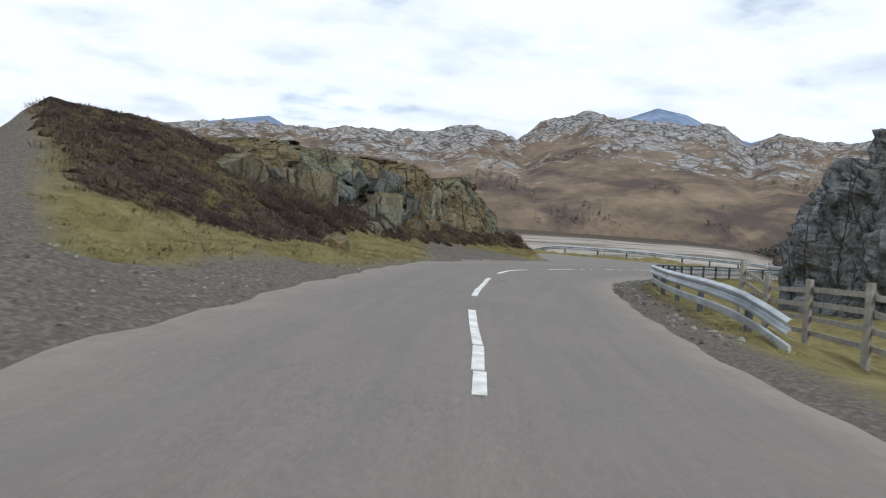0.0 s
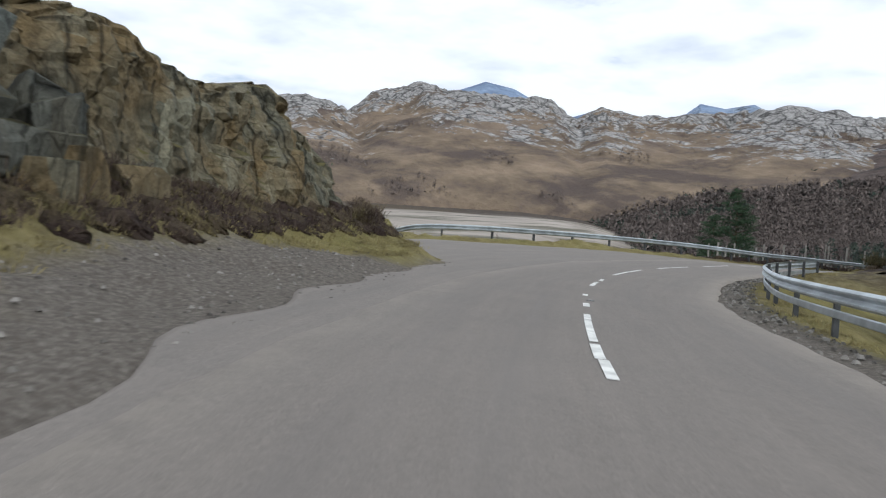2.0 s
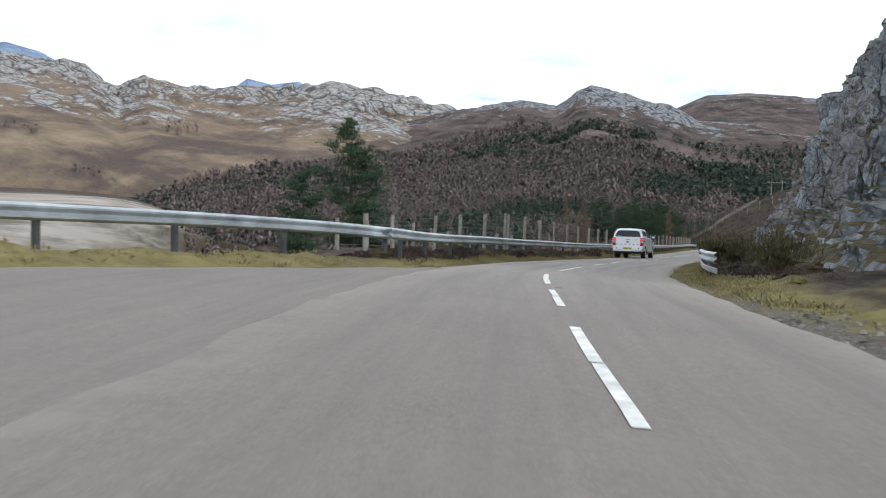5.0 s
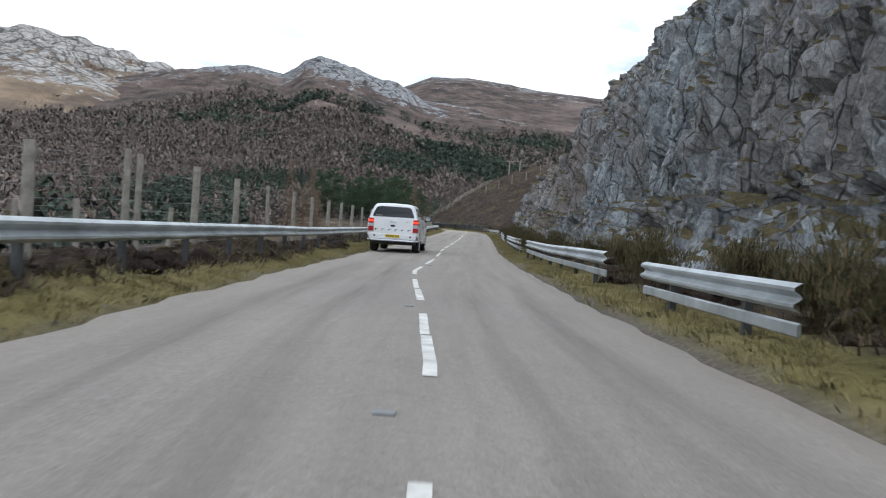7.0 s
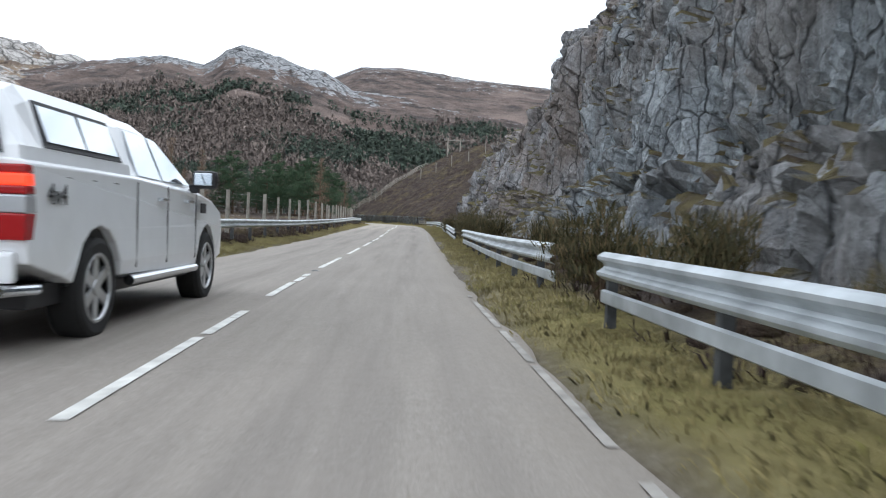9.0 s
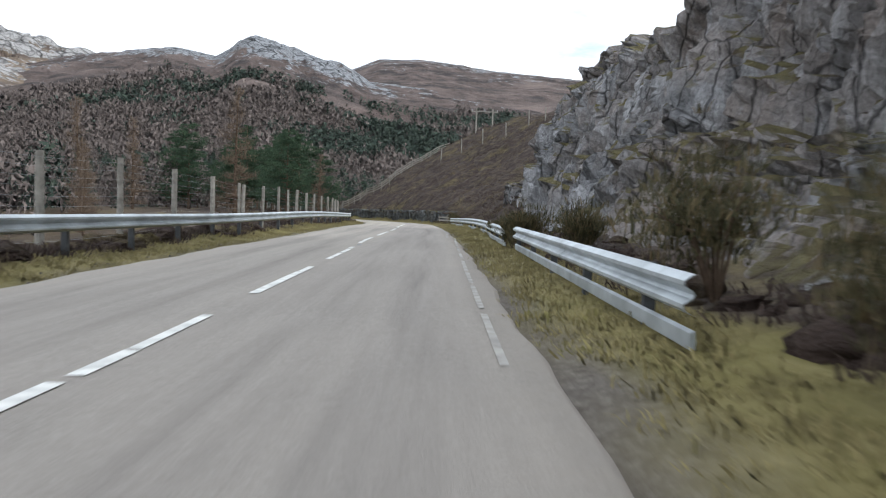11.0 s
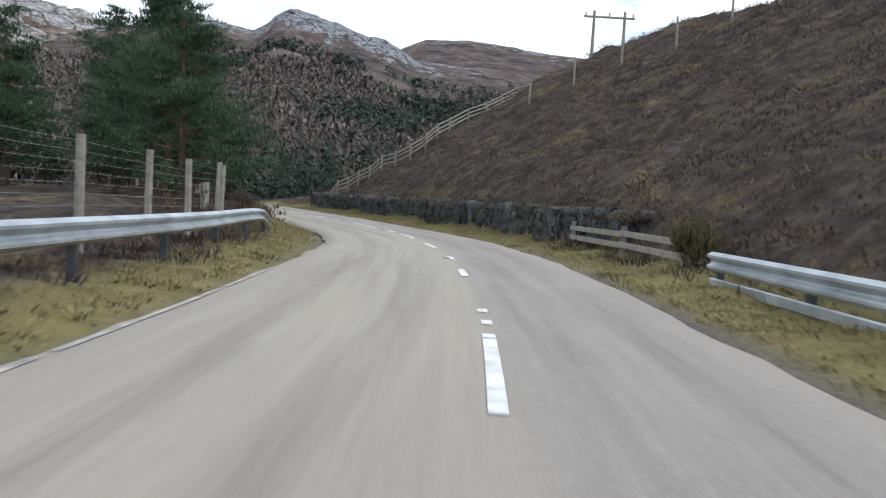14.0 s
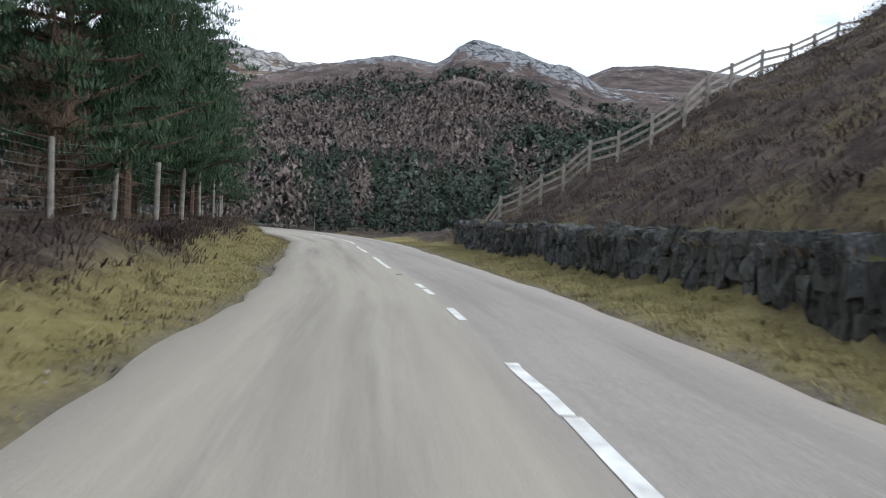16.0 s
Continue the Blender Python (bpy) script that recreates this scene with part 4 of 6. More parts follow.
def hill(name, ridge, far, foot, foot_z, material, label, jag, rocky_at, cols_n=300, rows_n=90, bulge=0.8, back=0.35, seed=0, cell=70.0):
    """A hill whose crest, seen from the origin, runs through (bearing, elevation) of ridge, in degrees, at far metres.
    rocky_at(bearing, t): how rocky it is from the foot (t = 0) to the crest (1)."""
    az = np.linspace(ridge[0][0], ridge[-1][0], cols_n)
    ts = np.r_[-.04, np.linspace(0, 1, rows_n - 14), 1 + np.linspace(.03, back, 13)]
    T, A = [g.ravel() for g in np.meshgrid(ts, az, indexing="ij")]
    top = np.tan(np.radians(np.interp(A, [r[0] for r in ridge], [r[1] for r in ridge]))) * far
    d = foot + (far - foot) * T
    x, y = np.sin(np.radians(A)) * d, np.cos(np.radians(A)) * d
    rise = np.where(T <= 1, np.maximum(T, 0) ** bulge, 1 - (np.maximum(T - 1, 0) / back) ** 1.5 * .7)
    h = foot_z + (top - foot_z) * rise
    q = np.stack([x, y, np.full(len(x), seed * 1.0)], 1) / np.array([cell, cell, 1.0])
    q = q + .22 * np.stack([layered(q * 1.3, 2, 31), layered(q * 1.3, 2, 32), 0 * x], 1)
    r = np.clip(rocky_at(A, T) + 0 * A, 0, 2)
    flat = q * np.array([1, 1, 0]) + np.array([0, 0, .5 + seed])
    boss = np.zeros(len(x))
    for size, amount in ((.8, 1.0), (2.1, .55), (5.0, .25)):           # rounded bosses of bare rock with clefts between them
        f1, f2, _, c = cells_of(flat * np.array([size, size, 1]), 5 + int(size * 10))
        boss += amount * (np.sqrt(np.clip(1 - f1 * f1 * 1.1, 0, 1)) - .45) * (.4 + lattice(c, 70))
    swell = .5 + .5 * layered(q * .9, 2, 41)
    lump = np.clip(.35 + .75 * boss, 0, 1) * np.clip(.4 + swell, 0, 1)
    w = np.clip(T * 2.2, 0, 1) * np.where(T > .94, .35, np.where(T > .85, .6, 1))
    z = h + jag * w * (.8 * boss * (.25 + r) + (swell - .5) * .5 + .3 * (layered(q * 4, 2, 45)) * r)
    z = np.where(T >= 0, z, foot_z - 45)
    vs, f = np.stack([x, y, z], 1), grid_faces(len(ts), cols_n)[:, ::-1].copy()
    ob = mesh_ob(name, vs, f, material, False, dict(rocky=r * (.25 + .95 * lump)))
    HILLS.append((az, foot + (far - foot) * ts[1:], z.reshape(len(ts), cols_n)[1:]))
    return tagged(ob, label, "hill", kind="structure")


HILL_N = make_hill("crag_hill", (0.33, 0.335, 0.345), (0.105, 0.081, 0.071), (0.042, 0.037, 0.036), 1.6)
HILL_W = make_hill("pale_rock_hill", (0.45, 0.43, 0.41), (0.185, 0.14, 0.098), (0.095, 0.074, 0.066))
# the blue haze of distance is put into these rock and soil colours
HAZE_BLUE = make_hill("haze_tinted_mountain", (0.36, 0.43, 0.54), (0.20, 0.26, 0.36), (0.16, 0.21, 0.31), .4)


def crag_rocks(az, t):
    top = np.interp(t, [0, .6, .78, .9, 1], [0, .10, .30, .47, .58])
    return top * np.interp(az, [-40, -20, -16, -12, -10.4, -9.6, -4, -2, 1], [1.0, 1.05, 1.3, 1.1, 1.3, 2.0, 2.0, 1.3, 1.0])


hill("hill", [(-46, -1.5), (-43, 0), (-40, 2.1), (-36.2, 3.9), (-32.3, 4.9), (-28.5, 5.4), (-23.2, 6.4), (-18.7, 7.6), (-15.5, 8.1), (-13.8, 8.35), (-11.5, 7.95), (-10.9, 8.3), (-10.2, 8.95), (-9.2, 9.3), (-8.0, 9.15), (-6.1, 8.6), (-3.8, 8.0), (-2, 7.0), (2, 6.6), (12, 5.2), (30, 4)],
     1000, 270, -15, HILL_N, "brown wooded hill with a grey rock crag on its crest", 12, crag_rocks, 620, 150, 1.2, cell=48)
hill("hill", [(-8, 6), (-1.5, 8.6), (1, 8.75), (4.1, 8.4), (5.6, 8.15), (8.8, 7.9), (12, 7.6), (24, 7), (40, 5)], 1350, 850, 60, HILL_N, "bare brown hill with a long flat crest", 9, lambda a, t: .56 * np.maximum(0, t), 380, 80, .8, seed=5)
hill("hill", [(-86, 5.6), (-74, 6.6), (-68, 6.8), (-63.7, 6.6), (-61.5, 7.5), (-59, 7.4), (-57.3, 6.7), (-55.8, 8.0), (-52.3, 9.0), (-49.5, 9.0), (-46.8, 8.6), (-43, 8.2), (-41.2, 7.3), (-39.4, 8.2), (-36.7, 7.8), (-34, 7.6), (-30.5, 7.8), (-27.4, 8.0), (-24.3, 7.6), (-21.7, 7.0), (-14, 5)],
     1750, 600, 13, HILL_W, "pale bare rocky hills across the valley", 36, lambda a, t: np.interp(t, [0, .08, .2, .5, 1], [0, .16, .46, .62, .62]), 900, 200, .72, seed=9, cell=125)
hill("mountain", [(-53, 7.4), (-49.4, 9.2), (-47.2, 10.0), (-45.2, 9.6), (-43, 8.5), (-41, 7.9), (-39.5, 8.4), (-36, 7.2)], 3600, 2600, 200, HAZE_BLUE, "distant mountain coloured blue for haze", 14, lambda a, t: .3, 160, 40, .9, .15, 2, 260)
hill("mountain", [(-37, 7), (-34.2, 7.8), (-32.6, 9.0), (-31, 8.7), (-29.2, 9.0), (-27, 7.8), (-23, 6.5)], 3700, 2700, 200, HAZE_BLUE, "distant mountain streaked with snow, coloured blue for haze", 14, lambda a, t: .5, 160, 40, .9, .15, 3, 260)
hill("mountain", [(-84, 5.5), (-77, 7.0), (-74, 7.6), (-72, 6.7), (-67.5, 7.2), (-64, 6.6), (-60, 6)], 3500, 2500, 200, HAZE_BLUE, "distant peaks beyond the moor, coloured blue for haze", 12, lambda a, t: .3, 160, 40, .9, .15, 4, 260)

# ---- fences ----
def post_bm(h, r, seg=8, lean=(0, 0)):
    bm = bmesh.new()
    add_cyl(bm, (0, 0, -.35), (lean[0], lean[1], h), r * 1.06, r * .96, seg)
    return bm


def wire_part(pts, r, parent, name="wire"):
    """A strand through pts, as a thin three-sided tube."""
    bm = bmesh.new()
    rows = []
    for p in pts:
        rows.append([bm.verts.new(Vector(p) + Vector((0, 0, r))), bm.verts.new(Vector(p) + Vector((r, 0, -r * .6))), bm.verts.new(Vector(p) + Vector((-r, 0, -r * .6)))])
    for a, b in zip(rows, rows[1:]):
        for k in range(3):
            bm.faces.new((a[k], a[(k + 1) % 3], b[(k + 1) % 3], b[k]))
    return part(name, bm, MAT["wire"], parent)


def deer_fence(places, height, label, strands=9, r=.055, seed=1, name="deer_fence"):
    """places: x, y, z of each post's foot."""
    rg = random.Random(seed)
    th = empty(name, places[0])
    o = Vector(places[0])
    tops = []
    for k, p in enumerate(places):
        h = (height[k] if isinstance(height, list) else height) * rg.uniform(.97, 1.03)
        q = Vector(p) - o
        rr = r * rg.uniform(.85, 1.2)
        pb = part("post", post_bm(h, rr, 8, (rg.uniform(-.06, .06), rg.uniform(-.06, .06))), MAT["timber"], th)
        pb.matrix_basis = Matrix.Translation(q)
        tops.append((q, h))
    for j in range(strands):
        f = (j + .6) / strands
        pts = [q + Vector((.06, 0, h * f ** .85 * .97)) for q, h in tops]
        full = []
        for a, b in zip(pts, pts[1:]):
            full += [a, (a + b) / 2 - Vector((0, 0, .012))]
        wire_part(full + [pts[-1]], .0022, th)
    return tagged(th, label, "fence", "wire fences along the road")


def on_ground(x, y, up=0.0):
    return (x, y, ground_at(x, y) + up)


fence_y = [-2.5, .2, 4.6, 8, 11.8, 15.4, 16.0, 19.6, 23.4, 27.5, 31.6, 35.6, 39.8, 44, 48, 52, 56, 60.2, 64, 68, 72, 76, 80, 84, 88, 92, 96, 100]
fp = [on_ground(*at_road(y, -5.5)[:2]) for y in fence_y]
top_up = np.interp(fence_y, [0, 4.6, 8, 12, 15.5, 90, 100], [1.5, 1.69, 1.81, 2.03, 2.25, 2.0, 1.8])
deer_fence(fp, [float(z_road(y) + t - p[2]) for y, t, p in zip(fence_y, top_up, fp)], "weathered timber posts of a tall wire deer fence behind the barrier", 9, .075, 3)
fence_y2 = [100, 104, 108, 111, 113.8, 117.7, 121.5, 125.5, 129.5, 133.3, 137.1, 140.2, 143.2, 147.3]
fp2 = [on_ground(*at_road(y, -5.6)[:2]) for y in fence_y2]
deer_fence(fp2, [float(z_road(y) + 1.86 - p[2]) for y, p in zip(fence_y2, fp2)], "straight run of timber deer fence posts with net wire", 10, .07, 4)
fp3 = [on_ground(x, y) for x, y in ((-3.1, 147.6), (-4.6, 151.5), (-5.4, 154.5), (-6.3, 157.9), (-7.3, 161.5), (-8.4, 165), (-9.6, 168.6), (-10.9, 172.2), (-12.1, 175.8), (-13.6, 179.6), (-15.2, 183.6), (-16.8, 187.6), (-18.6, 191.6), (-20.6, 195.6), (-23, 199.6), (-26, 203.4), (-30, 207), (-34.5, 210), (-39.5, 213), (-45, 215.4))]
deer_fence(fp3, 1.72, "grey timber deer fence with taut wires in front of the pines", 10, .06, 5)
short = [on_ground(*at_road(y, -6.9)[:2]) for y in (-1, 1.5, 3.6, 6.2, 8.3, 10.6, 12.4, 14.2, 16.6, 19, 22)]
deer_fence(short, 1.0, "low timber posts of an old stock fence", 4, .06, 6, "stock_fence")
brow = [on_ground(x, y) for x, y in ((26, 112), (26.3, 117), (26.4, 122), (26.3, 127), (26.2, 132), (26, 137), (25.7, 142), (25.3, 147), (24.8, 152), (24.2, 157), (23.4, 162), (22.3, 167), (20.9, 171.5), (19.3, 174.4), (16.6, 176), (13.8, 178.2), (11.2, 180.5), (8.6, 183.5))]
deer_fence(brow, 1.9, "thin fence posts along the brow of the heather slope", 5, .07, 8)
far_f = [on_ground(x, y) for x, y in ((-52, 219), (-48, 222), (-44, 226), (-38, 231), (-31, 235), (-24, 236), (-17, 234))]
deer_fence(far_f, 1.7, "distant fence round the outside of the next bend", 6, .06, 9)


def board_fence(name, places, heights_of, label, thick=.035, wide=.13, posts=True, ph=1.35, rnd_seed=1):
    """Sawn boards nailed to square posts that stand at places."""
    rg = random.Random(rnd_seed)
    th = empty(name, places[0])
    o = Vector(places[0])
    for p in places if posts else ():
        bm = bmesh.new()
        add_box(bm, (-.06, -.06, -.4), (.06, .06, ph * rg.uniform(.97, 1.05)), .01)
        pb = part("post", bm, MAT["timber"], th)
        pb.matrix_basis = Matrix.Translation(Vector(p) - o)
    for a, b in zip(places, places[1:]):
        a, b = Vector(a) - o, Vector(b) - o
        for h in heights_of:
            bm = bmesh.new()
            add_box(bm, (-.08, -thick / 2, -wide / 2), ((b - a).length + .08, thick / 2, wide / 2), .006)
            d = (b - a).normalized()
            side = Vector((-d.y, d.x, 0)).normalized()
            up = d.cross(side)
            m = Matrix(((d.x, side.x, up.x, 0), (d.y, side.y, up.y, 0), (d.z, side.z, up.z, 0), (0, 0, 0, 1)))
            pb = part("rail", bm, MAT["timber"], th)
            pb.matrix_basis = Matrix.Translation(a + side * .08 + Vector((0, 0, h + rg.uniform(-.02, .02)))) @ m
    return tagged(th, label, "fence", "timber fences")


board_fence("rail_fence", [on_ground(x, y, .1) for x, y in ((34.4, -52.9), (37.2, -55.2), (39.9, -57.2), (42.6, -59.2), (45.3, -61)) ], (.28, .58, .88, 1.18), "weathered four-rail timber fence above the bend", .04, .11, True, 1.45, 2)
board_fence("rail_fence", [at_road(141, 4.6, .02), at_road(145.2, 4.6, .05), at_road(149.5, 4.65, .05)], (.34, .62), "low two-rail timber barrier before the stone wall", .045, .14, True, .8, 3)
hill_line = spline(np.array([(-6, 189.4), (-4.3, 188.3), (-2.6, 187.1), (-.7, 186.4), (1.5, 186.6), (3.2, 189), (6.2, 195), (9, 199.5), (12.5, 204)]), 2.4)
board_fence("hill_fence", [on_ground(x, y) for x, y in hill_line], (.4, .7, 1.0), "grey timber fence climbing the heather slope", .04, .10, True, 1.15, 4)


def power_pole(at, tall, label, twin=2.4):
    th = empty("power_pole", at)
    for dx in (0, twin):
        bm = bmesh.new()
        add_cyl(bm, (dx, 0, -.6), (dx, 0, tall), .15, .10, 10)
        part("pole", bm, MAT["timber"], th)
    bm = bmesh.new()
    add_box(bm, (-.8, -.07, tall - .55), (twin + .8, .07, tall - .4), .01)
    part("crossarm", bm, MAT["timber"], th)
    for dx in (-.65, twin / 2, twin + .65):
        bm = bmesh.new()
        for k in range(3):
            add_cyl(bm, (dx, 0, tall - .4 + k * .1), (dx, 0, tall - .32 + k * .1), .07, .05, 8)
        part("insulator", bm, MAT["wire"], th)
    return tagged(th, label, "power pole")


power_pole((14.0, 191.2, ground_at(14, 191.2) - .5), 11.7 - ground_at(14, 191.2) + .5, "twin wooden power poles with a crossarm on the brow")
power_pole((40, 262, 9), 9, "distant twin wooden power poles")


# ---- dry-stone retaining wall ----
def stone_mesh(seed):
    bm = bmesh.new()
    split_block(bm, (.56, .56, .56), seed + 300)
    for v in bm.verts:
        v.co += noise.noise_vector(v.co * 2.1 + Vector((seed, 0, 0))) * .07
    me = bpy.data.meshes.new("stone")
    bm.to_mesh(me)
    bm.free()
    me.materials.append(MAT["wallstone"])
    return me


stone_meshes = [stone_mesh(k) for k in range(14)]
wall_y = np.arange(144.6, 193, .5)
WALL_U = ([144.6, 152], [5.35, 4.98])
core = []
for y in wall_y:
    for du, up in ((0, -.3), (0, .92), (.5, 1.0), (.5, -.3)):
        core.append(at_road(y, float(np.interp(y, *WALL_U)) + du, up))
stone_wall = mesh_ob("retaining_wall", core, [(4 * k + j, 4 * k + (j + 1) % 4, 4 * k + 4 + (j + 1) % 4, 4 * k + 4 + j) for k in range(len(wall_y) - 1) for j in range(4)] + [(0, 1, 2, 3), tuple(4 * (len(wall_y) - 1) + j for j in (3, 2, 1, 0))], MAT["wallstone"])
tagged(stone_wall, "dark dry-stone retaining wall at the foot of the slope", "wall", kind="structure")
rg = random.Random(12)
count, rest = 0, []
for row, (lo, hi) in enumerate(((-.1, .28), (.24, .62), (.58, .95), (.88, 1.2))):
    y = 144.5 + rg.random() * .3
    while y < 192.6:
        wd = rg.uniform(.2, .58) if row < 3 else rg.uniform(.18, .45)
        p = at_road(y + wd / 2, float(np.interp(y, *WALL_U)) - .05 + rg.uniform(-.09, .07), (lo + hi) / 2 + rg.uniform(-.06, .06) - (rg.random() < .3) * (row == 3) * .22)
        q = at_road(y + wd / 2 + .2, float(np.interp(y + .2, *WALL_U)) - .05)
        m = Matrix.Translation(p) @ Matrix.Rotation(math.atan2(q[1] - p[1], q[0] - p[0]), 4, "Z") @ Matrix.Rotation(rg.uniform(-.25, .25), 4, "Y") @ Matrix.Rotation(rg.uniform(-.2, .2), 4, "X") @ Matrix.Diagonal((wd * 1.12, rg.uniform(.3, .46), (hi - lo) * rg.uniform(1.0, 1.5), 1))
        if count < 300 and y < 178:
            ob = new("stone", stone_meshes[rg.randrange(14)])
            ob.parent = stone_wall
            ob.matrix_basis = m
            count += 1
        else:
            rest.append((rg.randrange(14), m))
        y += wd + .01
rv, rf = [], []
for k, m in rest:
    me = stone_meshes[k]
    o = len(rv)
    rv += [m @ v.co for v in me.vertices]
    rf += [tuple(o + i for i in p.vertices) for p in me.polygons]
ob = mesh_ob("stones", rv, rf, MAT["wallstone"])
ob.parent = stone_wall
tagged(ob, kind="stuff")


# ---- plants ----
def blades(centres, per, height, spread, width, seed, lean=.5, flat=False):
    """Many bent blades or twigs round each centre, as one vertex and face array. centres: x, y, z, size."""
    rs = np.random.RandomState(seed)
    c = np.repeat(np.asarray(centres, float), per, axis=0)
    n = len(c)
    a = rs.uniform(0, 2 * np.pi, n)
    r = spread * np.sqrt(rs.uniform(0, 1, n)) * c[:, 3]
    h = height * rs.uniform(.5, 1.15, n) * c[:, 3]
    tilt = rs.uniform(-.2, 1, n) * lean
    base = np.stack([c[:, 0] + r * np.cos(a), c[:, 1] + r * np.sin(a), c[:, 2] - .02 * np.ones(n)], 1)
    out = np.stack([np.cos(a), np.sin(a), 0 * a], 1)
    b = rs.uniform(0, 2 * np.pi, n)
    across = np.stack([np.cos(b), np.sin(b), 0 * b], 1) * (width * c[:, 3] * rs.uniform(.6, 1.3, n))[:, None]
    up = np.array([0, 0, 1.0])
    mid = base + out * (h * tilt * .4)[:, None] + up * (h * .6)[:, None]
    tip = base + out * (h * tilt)[:, None] + up * (h * (1 - .25 * np.abs(tilt)))[:, None]
    v = np.stack([base - across, base + across, mid + across * .8, mid - across * .8, tip], 1).reshape(-1, 3)
    f = np.array([(0, 1, 2), (0, 2, 3), (3, 2, 4)])[None] + (np.arange(n) * 5)[:, None, None]
    return v, f.reshape(-1, 3)


def scatter(lo_y, hi_y, lo_u, hi_u, n, seed, size=(.6, 1.3), clump=0.0):
    rs = np.random.RandomState(seed)
    ys, us = rs.uniform(lo_y, hi_y, n), rs.uniform(lo_u, hi_u, n)
    k = np.interp(ys, LINE[:, 1], np.arange(len(LINE)))
    idx = np.arange(len(LINE))
    x = np.interp(k, idx, LINE[:, 0]) + us * np.interp(k, idx, RIGHT[:, 0])
    y = np.interp(k, idx, LINE[:, 1]) + us * np.interp(k, idx, RIGHT[:, 1])
    z, cov = heights(x, y)
    s = rs.uniform(*size, n)
    return np.stack([x, y, z, s], 1), cov, rs


def stuff(name, parts_vf, material, label, cat):
    vs, fs, o = [], [], 0
    for v, f in parts_vf:
        vs.append(v)
        fs.append(np.asarray(f) + o)
        o += len(v)
    ob = mesh_ob(name, np.vstack(vs), np.vstack(fs), material)
    return tagged(ob, label, cat, kind="stuff")


grass = []
for (a, b, u0, u1, n, sd) in ((-69, -36, -9.2, -3.8, 5200, 1), (-4, 150, -4.9, -3.45, 5200, 2), (150, 215, -5.6, -3.0, 2900, 3), (-66, -14, 3.3, 4.9, 1900, 4), (-12, 96, 3.2, 4.7, 4300, 5), (96, 200, 2.75, 4.8, 4200, 6), (-34, -5, -16, -4.5, 2600, 7), (-80, -64, -16, -5, 1300, 8)):
    c, cov, rs = scatter(a, b, u0, u1, n, sd, (.5, 1.5))
    keep = (rs.uniform(size=n) > cov["gravel"] * 1.1) & (cov["heather"] < .55)
    if sd == 1:
        i, u = near(c[:, 0], c[:, 1])
        keep &= (-u > lay_wide(LINE[i, 1]) + .6)
    if sd == 7:
        i, u = near(c[:, 0], c[:, 1])
        keep &= (-u > lay_wide(LINE[i, 1]) + .15) & (-u < lay_wide(LINE[i, 1]) + 2.5)
    grass.append(blades(c[keep], 16, .075, .24, .008, sd, 2.0))
stuff("grass", grass, MAT["grass"], "tufts of bleached winter grass on the verges", "grass")

heath = []
for (a, b, u0, u1, n, sd) in ((-68, -46, -19, -6.4, 7000, 11), (-58, -33, -9.6, -7.3, 2600, 12), (-4, 100, -5.6, -4.2, 3400, 13), (100, 215, -8, -4.2, 5200, 14), (104, 200, 5.2, 27, 20000, 15), (-8, 104, 4.4, 6.4, 900, 16), (136, 152, 3.9, 6.0, 260, 17)):
    c, cov, rs = scatter(a, b, u0, u1, n, sd, (.6, 1.5))
    keep = rs.uniform(size=n) < np.clip(cov["heather"] + (.5 if sd in (12, 17) else 0), 0, 1)
    if sd == 12:
        i, u = near(c[:, 0], c[:, 1])
        keep &= (-u > lay_wide(LINE[i, 1]) + 1)
    heath.append(blades(c[keep], 18, .20 if sd == 12 else .15, .36, .010, sd, 1.7) if sd != 15 else blades(c[keep], 13, .13, .45, .013, sd, 2.0))
c, cov, rs = scatter(144.6, 192, 4.95, 5.5, 700, 18, (.8, 1.8))          # sprigs hanging over the wall's edge
c[:, 2] = [at_road(y, 5.2, 1.0)[2] for y in c[:, 1]]
heath.append(blades(c, 18, .16, .3, .012, 18, 2.6))
stuff("heather", heath, MAT["ling"], "dark brown winter heather in low clumps", "heather")

